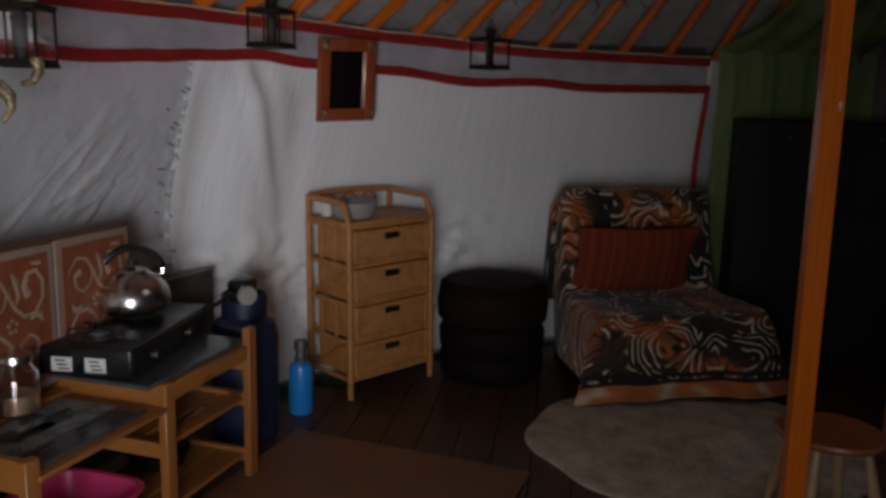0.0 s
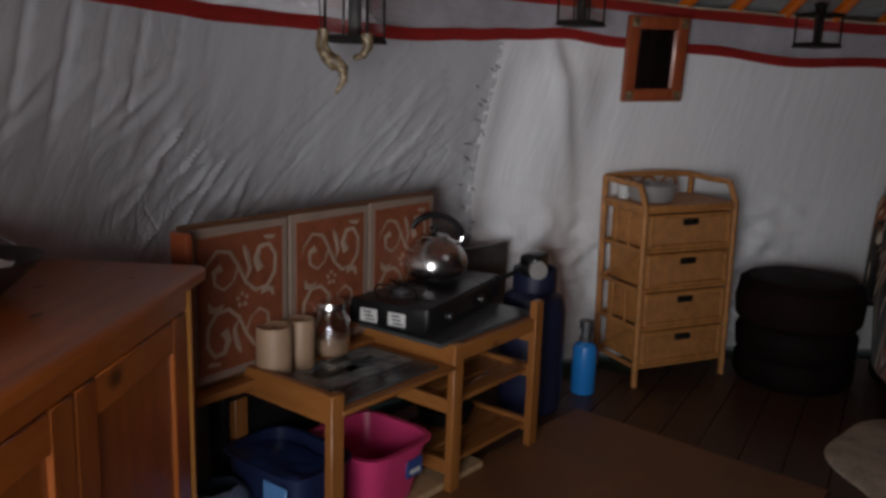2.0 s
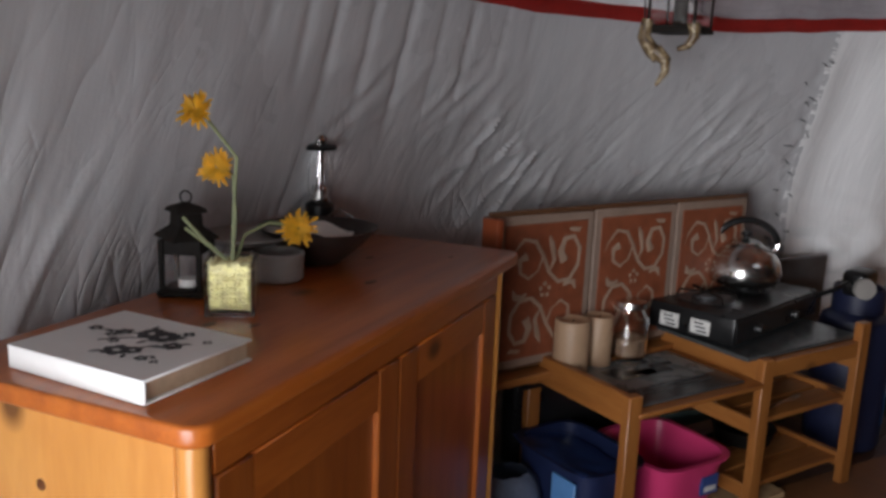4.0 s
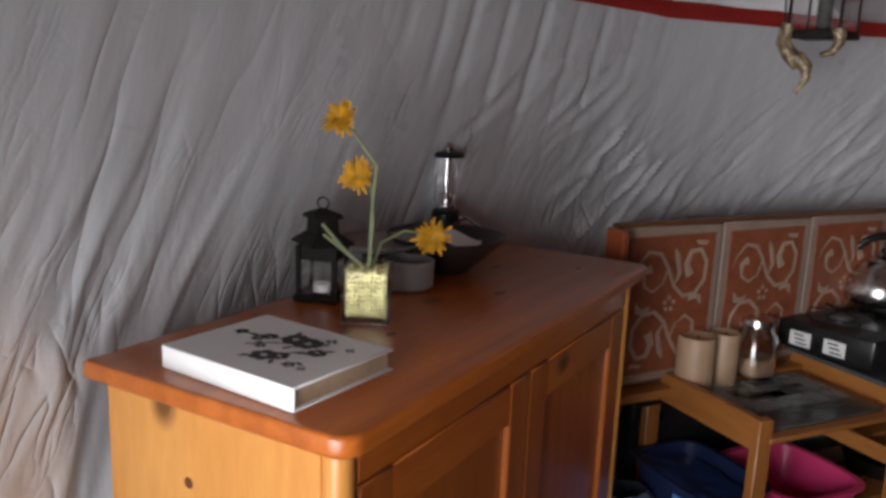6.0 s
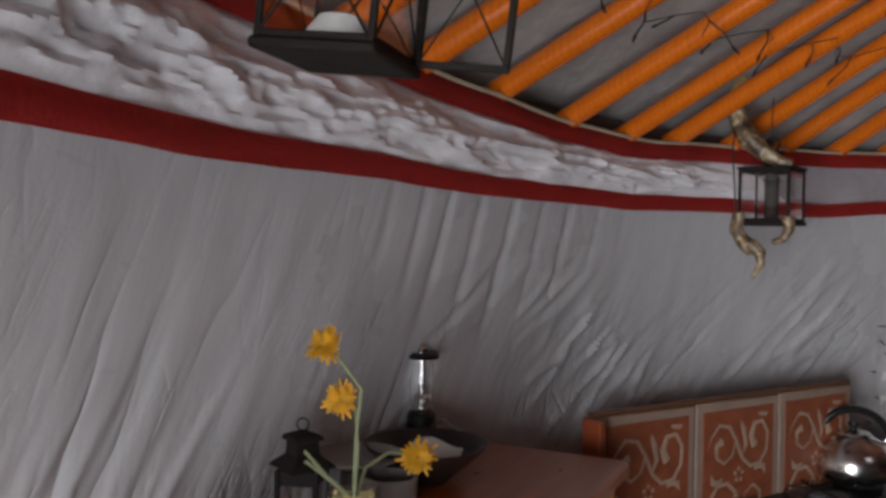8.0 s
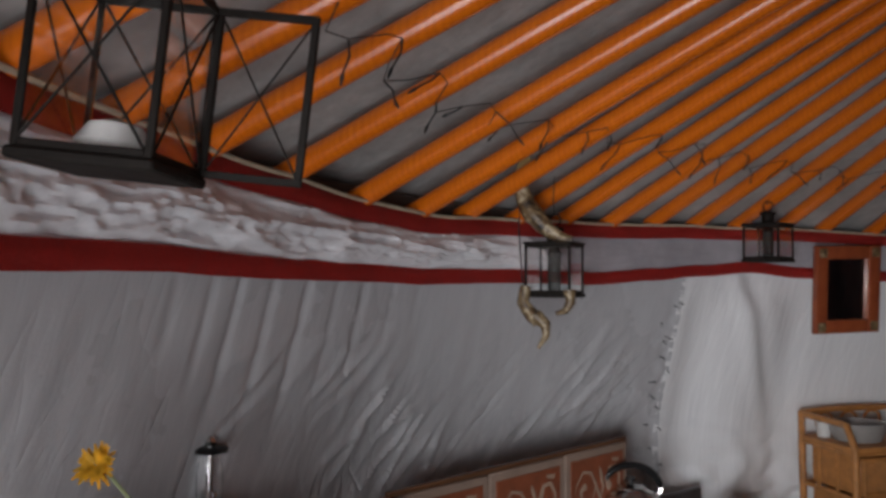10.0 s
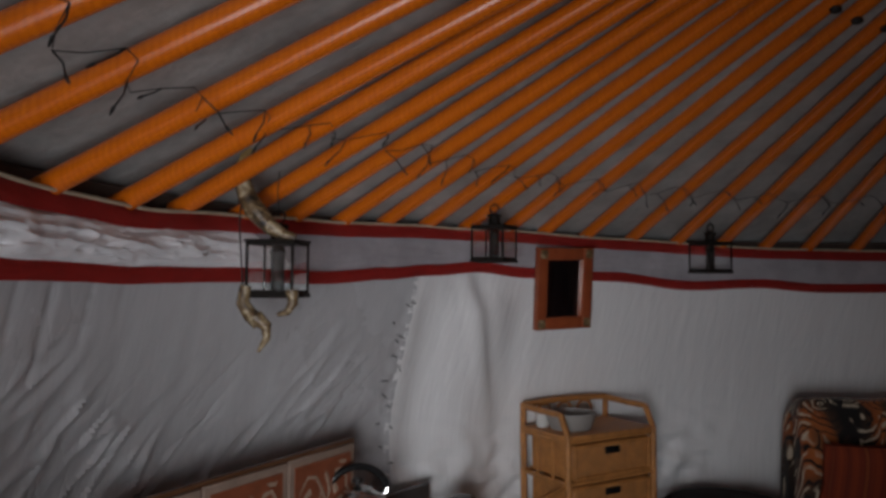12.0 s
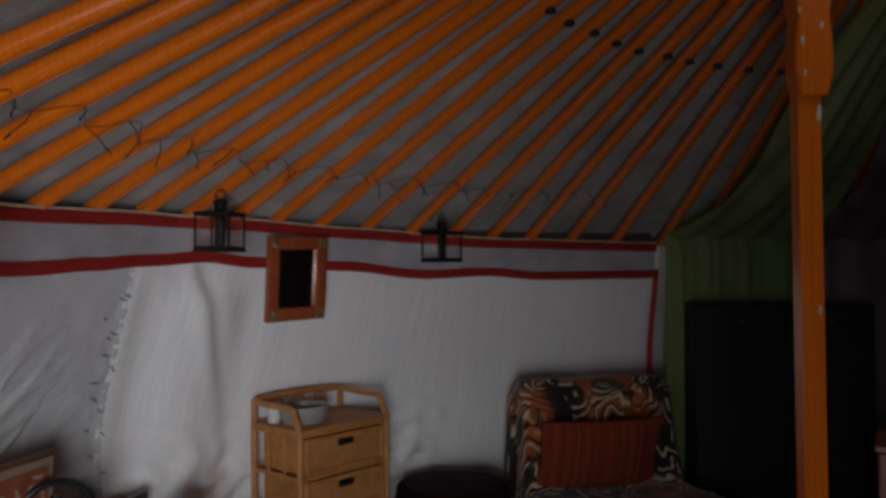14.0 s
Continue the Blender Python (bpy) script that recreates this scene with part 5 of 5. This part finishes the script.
def lantern(m, s, h, label, cross=False, group="hanging lanterns"):
    """A square metal lantern with glass panes, hung by a ring."""
    ob = thing("hanging_lantern", m, label, "lantern", group)
    b = 0.008 * (s / 0.065)
    for sx in (-1, 1):
        for sy in (-1, 1):
            part("corner_bar", bm_box(sx * s - b / 2, sy * s - b / 2, 0.0, sx * s + b / 2, sy * s + b / 2, h, 0.0015), "dark_metal", ob)
    part("base", bm_box(-s - b, -s - b, -0.012, s + b, s + b, 0.0, 0.003), "dark_metal", ob)
    for sx, sy in ((1, 0), (-1, 0), (0, 1), (0, -1)):
        w = s - b / 2
        if sx:
            top = (bm_box(sx * s - b / 2.4, -w, h - b, sx * s + b / 2.4, w, h, 0.001), bm_box(sx * s - b / 2.4, -w, 0, sx * s + b / 2.4, w, b, 0.001))
            pane = bm_box(sx * s - 0.001, -w, b, sx * s + 0.001, w, h - b, 0.0)
        else:
            top = (bm_box(-w, sy * s - b / 2.4, h - b, w, sy * s + b / 2.4, h, 0.001), bm_box(-w, sy * s - b / 2.4, 0, w, sy * s + b / 2.4, b, 0.001))
            pane = bm_box(-w, sy * s - 0.001, b, w, sy * s + 0.001, h - b, 0.0)
        for tp in top:
            part("rail", tp, "dark_metal", ob)
        pn = part("pane", pane, "glass", ob)
        pn.visible_shadow = False
        if cross:
            q = s + 0.003
            for d in (-1, 1):
                pts = [(sx * q, d * -w, b), (sx * q, d * w, h - b)] if sx else [(d * -w, sy * q, b), (d * w, sy * q, h - b)]
                part("cross_wire", bm_tube(pts, 0.0016, 5), "dark_metal", ob)
    if cross:
        rf = part("roof", bm_lathe([(s * 1.42, h), (s * 1.36, h + 0.006), (s * 0.5, h + s * 0.7), (s * 0.42, h + s * 0.8), (0, h + s * 0.85)], 4), "dark_metal", ob)
        rf.matrix_local = pose(0, 0, 0, 0, 0, 45)
    else:
        part("top_plate", bm_box(-s - b, -s - b, h, s + b, s + b, h + 0.007, 0.002), "dark_metal", ob)
        part("chimney", bm_lathe([(s * 0.34, h + 0.007), (s * 0.34, h + s * 0.6), (s * 0.46, h + s * 0.62), (s * 0.4, h + s * 0.78), (0, h + s * 0.85)], 16), "dark_metal", ob)
    part("ring", bm_tube([(0.018 * math.cos(a), 0, h + s * 0.85 + 0.016 + 0.018 * math.sin(a)) for a in np.linspace(0, 2 * math.pi, 15)[:-1]], 0.0025, 6, True), "dark_metal", ob)
    if cross:
        part("candle_stub", bm_lathe([(0, 0), (s * 0.55, 0), (s * 0.6, h * 0.10), (s * 0.4, h * 0.2), (0, h * 0.24)], 18), "label", ob, "white melted candle")
    else:
        part("candle_holder", bm_lathe([(0, 0), (s * 0.3, 0), (s * 0.3, h * 0.75), (s * 0.36, h * 0.8), (s * 0.2, h * 0.95), (0, h * 0.95)], 14), "dark_metal", ob)
    return ob


def hang(theta, r, z, s, h, label, rz=0.0, **kw):
    p = polar(theta, r, z)
    ob = lantern(Matrix.Translation(p) @ pose(0, 0, 0, 0, 0, theta + rz), s, h, label, **kw)
    top = z + h + s * 0.85 + 0.03
    part("hanging_wire", bm_tube([(0, 0, top - z), (0.004, 0, (z_roof(theta, r) - z + top - z) / 2), (0, 0, z_roof(theta, r) - z)], 0.0016, 5), "wire", ob)
    return ob


hang(153.3, 2.60, 1.480, 0.062, 0.12, "small dark metal lantern hanging near the mirror", 20)
hang(128.0, 2.60, 1.454, 0.062, 0.12, "small dark metal lantern hanging above the pouf", 10)
hang(177.2, 2.60, 1.360, 0.062, 0.135, "dark metal lantern hung with pieces of horn", 15)
big = lantern(pose(-0.500, -0.045, 1.500, -6, 0, -55), 0.0625, 0.180, "large dark metal lantern with crossed wires and open door", cross=True)
DW, LS, LH = 0.110, 0.0625, 0.180
leaf = part("open_door", bm_join(bm_box(-LS - 0.004, LS, 0.0, -LS + 0.004, LS + DW, 0.008, 0.001), bm_box(-LS - 0.004, LS, LH - 0.008, -LS + 0.004, LS + DW, LH, 0.001), bm_box(-LS - 0.004, LS, 0.008, -LS + 0.004, LS + 0.008, LH - 0.008, 0.001), bm_box(-LS - 0.004, LS + DW - 0.008, 0.008, -LS + 0.004, LS + DW, LH - 0.008, 0.001)), "dark_metal", big)
for d in (0, 1):
    part("cross_wire", bm_tube([(-LS, LS + 0.006, 0.008 if d else LH - 0.008), (-LS, LS + DW - 0.006, LH - 0.008 if d else 0.008)], 0.0012, 5), "dark_metal", leaf)

# horn garland on its lantern
HG = Matrix.Translation(polar(177.2, 2.60, 1.360)) @ pose(0, 0, 0, 0, 0, 201)
garland = thing("horn_garland", HG, "mottled horns strung above and below a lantern", "garland")


def horn(pts, r0, r1, mat="horn"):
    n = len(pts)
    return bm_tube(pts, [0.78 * (r0 + (r1 - r0) * i / (n - 1)) for i in range(n)], 10), mat


for pts, r0, r1, mt in ((((0.075, 0.075, 0.325), (0.080, 0.075, 0.29), (0.068, 0.07, 0.25), (0.045, 0.07, 0.21)), 0.024, 0.036, "horn"), (((0.055, 0.075, 0.372), (0.07, 0.075, 0.355), (0.078, 0.075, 0.32)), 0.014, 0.030, "horn_tip"),
                        (((0.045, 0.07, 0.215), (0.01, 0.07, 0.175), (-0.03, 0.068, 0.150), (-0.06, 0.068, 0.145)), 0.036, 0.012, "horn"),
                        (((0.068, 0.07, 0.02), (0.075, 0.07, -0.025), (0.055, 0.07, -0.055), (0.030, 0.07, -0.075)), 0.020, 0.028, "horn"),
                        (((-0.052, 0.07, 0.01), (-0.055, 0.07, -0.025), (-0.040, 0.07, -0.048), (-0.015, 0.07, -0.055)), 0.022, 0.008, "horn"),
                        (((0.040, 0.075, -0.062), (0.012, 0.075, -0.085), (0.010, 0.075, -0.115), (0.032, 0.075, -0.150)), 0.028, 0.006, "horn")):
    b_, m_ = horn(pts, r0, r1, mt)
    part("horn", b_, m_, garland)
part("cord", bm_tube([(0.075, 0.07, 0.34), (0.088, 0.068, 0.18), (0.075, 0.068, 0.0), (0.04, 0.07, -0.06)], 0.0025, 6), "wire", garland)

# ---- string of small lamps below the roof poles ----
rng = random.Random(21)
string = thing("light_string", ID, "black string of small unlit lamps under the roof poles", "light string")
pts = []
for i, th in enumerate(np.arange(-152, -250, -1.15)):
    r = 2.33 + 0.12 * smooth(172, 196, th % 360) + 0.035 * math.sin(i * 1.3)
    pts.append(polar(th, r, z_roof(th, r) - 0.024 - 0.008 * abs(math.sin(i * 0.77))))
part("cable", bm_tube(pts, 0.0011, 5), "wire", string)
for i in range(2, len(pts) - 1, 2):
    p = pts[i]
    d = Vector((rng.uniform(-0.04, 0.04), rng.uniform(-0.04, 0.04), -rng.uniform(0.015, 0.06)))
    bulb = part("lamp_drop", bm_tube([p, p + d * 0.5 + Vector((0.008, 0, 0)), p + d], 0.0018, 5), "wire", string)
    part("lamp", bm_tube([p + d, p + d * 1.12, p + d * 1.3], [0.003, 0.003, 0.0015], 6), "wire", bulb)

# ---- on the dresser ----


def on_dresser(x, y, rz=0.0):
    """World x, y to a pose on the dresser's top."""
    return pose(x, y, TOP + 0.001, 0, 0, rz)


bk = thing("book", on_dresser(-0.618, -0.065, 21.5), "white hardback book with dark printed flowers", "book")
BX, BY = 0.115, 0.090
part("cover", bm_box(-BX, -BY, 0.0, BX, BY, 0.003, 0.001), "paper", bk)
part("page_block", bm_box(-BX + 0.003, -BY + 0.004, 0.003, BX - 0.005, BY - 0.004, 0.0265, 0.001), "pages", bk, "brownish page edges")
cov = part("cover", bm_box(-BX, -BY, 0.0265, BX, BY, 0.030, 0.001), "paper", bk)
part("spine", bm_box(-BX, -BY, 0.0, BX, -BY + 0.005, 0.030, 0.002), "paper", bk)
rng = random.Random(8)


def bloom(cx, cy, r, n, z):
    """A flat printed flower of n petals."""
    bm = bmesh.new()
    for k in range(n):
        a = 2 * math.pi * k / n
        ring = [bm.verts.new((cx + r * 0.62 * math.cos(a) + r * 0.40 * math.cos(t), cy + r * 0.62 * math.sin(a) + r * 0.40 * math.sin(t), z + 0.00008 * k)) for t in np.linspace(0, 2 * math.pi, 11)[:-1]]
        bm.faces.new(ring)
    return bm


for k, (cx, cy, r, n) in enumerate(((-0.002, 0.034, 0.020, 7), (0.022, 0.030, 0.021, 7), (0.010, -0.034, 0.019, 6), (0.028, -0.026, 0.013, 6), (0.055, 0.012, 0.014, 6), (-0.036, 0.020, 0.012, 5), (-0.044, 0.006, 0.009, 5), (-0.080, 0.012, 0.010, 5), (-0.020, -0.012, 0.008, 5), (0.058, -0.040, 0.009, 5), (0.078, -0.040, 0.006, 4), (0.040, 0.056, 0.009, 4), (0.080, 0.046, 0.007, 4))):
    part("printed_flower", bloom(cx, cy, r, n, 0.0302 + 0.0007 * (k % 2)), "print", cov, "dark printed flower")
for lx, ly, la, ll in ((-0.015, 0.052, 110, 0.020), (0.040, 0.040, 30, 0.020), (-0.008, -0.050, 230, 0.018), (0.034, -0.046, 300, 0.016), (0.040, 0.000, 200, 0.022), (0.064, 0.026, 40, 0.016), (-0.058, 0.014, 170, 0.018), (-0.030, -0.004, 210, 0.014), (0.012, 0.004, 80, 0.018), (0.066, -0.030, 340, 0.014)):
    ca, sa = math.cos(radians(la)), math.sin(radians(la))
    blade = bmesh.new()
    blade.faces.new([blade.verts.new((lx + ll * (p * ca - q * sa), ly + ll * (p * sa + q * ca), 0.0306)) for p, q in ((-0.5, 0), (-0.2, -0.2), (0.15, -0.18), (0.5, 0), (0.15, 0.18), (-0.2, 0.2))])
    part("printed_leaf", blade, "print", cov)
for a, e in (((-0.07, 0.012), (0.0, 0.025)), ((0.01, -0.03), (0.06, 0.012)), ((-0.04, -0.02), (0.01, 0.02))):
    part("printed_stem", bm_tube([(a[0], a[1], 0.0301), ((a[0] + e[0]) / 2, (a[1] + e[1]) / 2 + 0.006, 0.0301), (e[0], e[1], 0.0301)], 0.0010, 4), "print", cov)

VX, VY = -0.765, 0.145
vase = thing("glass_vase", on_dresser(VX, VY, 56), "square glass vase filled with yellow glass gravel", "vase")
s_, h_ = 0.037, 0.086
for k in range(4):
    gl = part("glass_side", bm_box(-s_, -s_, 0.0, s_ - 0.005, -s_ + 0.005, h_, 0.001), "green_glass", vase)
    gl.matrix_local = pose(0, 0, 0, 0, 0, 90 * k)
    gl.visible_shadow = False
part("glass_bottom", bm_box(-s_ + 0.0055, -s_ + 0.0055, 0, s_ - 0.0055, s_ - 0.0055, 0.007, 0.0), "green_glass", vase)
rng = random.Random(5)
peb = []
for i in range(9):
    for j in range(9):
        for k in range(10):
            if 0 < i < 8 and 0 < j < 8 and k < 9:
                continue
            c = Vector((-0.0265 + i * 0.0066 + rng.uniform(-.0015, .0015), -0.0265 + j * 0.0066 + rng.uniform(-.0015, .0015), 0.012 + k * 0.0073 + rng.uniform(-.002, .002)))
            bm = bmesh.new()
            bmesh.ops.create_icosphere(bm, subdivisions=1, radius=0.0050)
            bmesh.ops.scale(bm, vec=(rng.uniform(.7, 1.2), rng.uniform(.7, 1.2), rng.uniform(.6, 1)), verts=bm.verts)
            bmesh.ops.translate(bm, vec=c, verts=bm.verts)
            peb.append(bm)
part("gravel_core", bm_box(-0.0275, -0.0275, 0.009, 0.0275, 0.0275, 0.079, 0.002), "gold", vase)
tagged(part("gravel", bm_join(*peb), "gold", vase, "yellow glass gravel"), kind="stuff")

flowers = thing("flowers", on_dresser(VX, VY, 0), "three yellow cloth flowers on grey-green stems", "flowers")


def flower_head(c, d, r):
    """A daisy of many narrow petals round c, facing d."""
    q = Vector((0, 0, 1)).rotation_difference(Vector(d).normalized()).to_matrix()
    bm = bmesh.new()
    rg = random.Random(int(r * 1e4))
    for layer in range(3):
        n = 20
        for k in range(n):
            a = 2 * math.pi * (k + 0.33 * layer) / n + rg.uniform(-.1, .1)
            L = r * (1 - 0.2 * layer) * rg.uniform(.75, 1.25)
            lift = rg.uniform(-0.5, 0.5) + 0.45 * layer
            w = r * 0.115
            ca, sa = math.cos(a), math.sin(a)
            pts = [(0.1, -0.3, 0), (0.55, -1, lift * 0.35), (1.0, -0.5, lift * 0.4), (1.0, 0.5, lift * 0.4), (0.55, 1, lift * 0.35), (0.1, 0.3, 0)]
            vs = [bm.verts.new(Vector(c) + q @ Vector((L * t * ca - w * s2 * sa, L * t * sa + w * s2 * ca, L * z + 0.002 * layer))) for t, s2, z in pts]
            bm.faces.new(vs[:])
    bmesh.ops.solidify(bm, geom=bm.faces[:], thickness=0.0008)
    return bm


for path, head, d, r in ((((0, 0, 0.075), (-0.015, 0.012, 0.16), (0.01, 0.005, 0.24), (0.012, -0.04, 0.295)), (0.013, -0.058, 0.31), (0.5, -0.75, 0.4), 0.030),
                         (((0.002, 0, 0.075), (-0.006, 0.01, 0.15), (-0.02, 0.014, 0.21), (-0.015, -0.006, 0.222)), (-0.012, -0.016, 0.224), (0.7, -0.7, 0.1), 0.030),
                         (((0.0, 0.004, 0.075), (-0.015, 0.03, 0.115), (-0.02, 0.075, 0.130), (-0.015, 0.11, 0.124)), (-0.008, 0.122, 0.118), (0.9, -0.45, 0.1), 0.033),
                         (((0, 0, 0.075), (-0.03, -0.03, 0.11), (-0.05, -0.055, 0.145)), None, None, 0), (((0, 0, 0.075), (-0.04, -0.02, 0.10), (-0.065, -0.045, 0.125)), None, None, 0)):
    fl = part("stem", bm_tube(path, 0.0028, 6), "stem", flowers)
    if head:
        part("flower_head", flower_head(head, d, r * 0.9), "petal", fl, "yellow cloth petals")

LT = on_dresser(-0.905, 0.135, 45) @ Matrix.Scale(0.82, 4)
lan = thing("tea_light_lantern", LT, "black metal tea light lantern with glass panes", "lantern")
part("base", bm_box(-0.048, -0.048, 0, 0.048, 0.048, 0.014, 0.004), "dark_metal", lan)
for sx in (-1, 1):
    for sy in (-1, 1):
        part("corner_bar", bm_box(sx * 0.038 - 0.005, sy * 0.038 - 0.005, 0.014, sx * 0.038 + 0.005, sy * 0.038 + 0.005, 0.115, 0.001), "dark_metal", lan)
for k in range(4):
    pn = part("pane", bm_box(-0.033, -0.038, 0.014, 0.033, -0.0365, 0.085, 0.0), "glass", lan)
    pn.matrix_local = pose(0, 0, 0, 0, 0, 90 * k)
    pn.visible_shadow = False
    pp = part("pierced_panel", bm_box(-0.033, -0.0395, 0.085, 0.033, -0.036, 0.115, 0.001), "dark_metal", lan)
    pp.matrix_local = pose(0, 0, 0, 0, 0, 90 * k)
part("hood", bm_lathe([(0.068, 0.115), (0.066, 0.12), (0.035, 0.14), (0.033, 0.165), (0.045, 0.168), (0.04, 0.176), (0.012, 0.185), (0, 0.187)], 4), "dark_metal", lan)
part("ring", bm_tube([(0.012 * math.cos(a), 0, 0.197 + 0.012 * math.sin(a)) for a in np.linspace(0, 2 * math.pi, 13)[:-1]], 0.002, 6, True), "dark_metal", lan)
part("tea_light", bm_lathe([(0, 0.0145), (0.018, 0.0145), (0.018, 0.03), (0, 0.03)], 16), "label", lan)

BW = on_dresser(-0.99, 0.445, 0) @ Matrix.Scale(0.80, 4)
single("bowl", bm_lathe([(0, 0), (0.055, 0), (0.06, 0.008), (0.10, 0.04), (0.145, 0.085), (0.148, 0.09), (0.14, 0.088), (0.095, 0.046), (0.05, 0.014), (0, 0.012)], 40), "bowl", BW, "dark wooden bowl with rubbish of small things", "bowl")
single("paper_slip", bm_grid(8, 6, lambda u, v: Vector(((u - .5) * 0.12, (v - .5) * 0.07, 0.07 + 0.012 * math.sin(u * 5) + 0.01 * v))), "label", BW @ pose(0.04, 0.0, 0.008, 8, 0, 40), "crumpled white paper lying in the bowl", "paper")
single("candle_dish", bm_lathe([(0, 0), (0.04, 0), (0.046, 0.005), (0.048, 0.05), (0.044, 0.052), (0.042, 0.01), (0, 0.008)], 28), "ceramic", on_dresser(-0.905, 0.305, 0), "grey ceramic dish beside the glass vase", "dish")
single("plate", bm_lathe([(0, 0), (0.05, 0.0), (0.085, 0.014), (0.086, 0.017), (0.05, 0.005), (0, 0.004)], 32), "ceramic", on_dresser(-0.99, 0.29, 0) @ pose(0, 0, 0.055, 0, 0, 0), "grey plate stacked behind the vase", "plate")
single("plate_stand", bm_lathe([(0, 0), (0.035, 0), (0.03, 0.02), (0.03, 0.045), (0.04, 0.0545), (0, 0.0545)], 20), "bowl", on_dresser(-0.99, 0.29, 0), "dark dish under the grey plate", "dish")

CL = on_dresser(-1.134, 0.539, 0) @ Matrix.Diagonal((0.88, 0.88, 1.15, 1))
cl = thing("camping_lantern", CL, "black and chrome camping lantern with clear globe", "lantern")
part("base", bm_lathe([(0, 0), (0.036, 0), (0.038, 0.006), (0.036, 0.075), (0.030, 0.082), (0, 0.082)], 28), "black", cl)
part("chrome_collar", bm_lathe([(0.022, 0.082), (0.024, 0.085), (0.024, 0.093), (0.019, 0.096), (0.019, 0.104), (0.021, 0.106), (0.017, 0.113), (0, 0.114)], 24), "steel", cl)
gb = part("globe", bm_lathe([(0.024, 0.086), (0.03, 0.11), (0.030, 0.15), (0.022, 0.178), (0.020, 0.178), (0.028, 0.15), (0.028, 0.11), (0.022, 0.086)], 28), "glass", cl)
gb.visible_shadow = False
part("tube", bm_lathe([(0.008, 0.113), (0.008, 0.178), (0, 0.178)], 14), "steel", cl)
part("cap", bm_lathe([(0.0, 0.178), (0.040, 0.180), (0.042, 0.186), (0.036, 0.19), (0.015, 0.192), (0.0, 0.192)], 28), "black", cl)
part("finial", bm_lathe([(0.012, 0.1915), (0.014, 0.198), (0.008, 0.206), (0, 0.208)], 18), "steel", cl)
part("handle", bm_tube([(0.04, 0, 0.06), (0.075, 0.01, 0.075), (0.12, 0.02, 0.06)], 0.003, 6), "steel", cl)
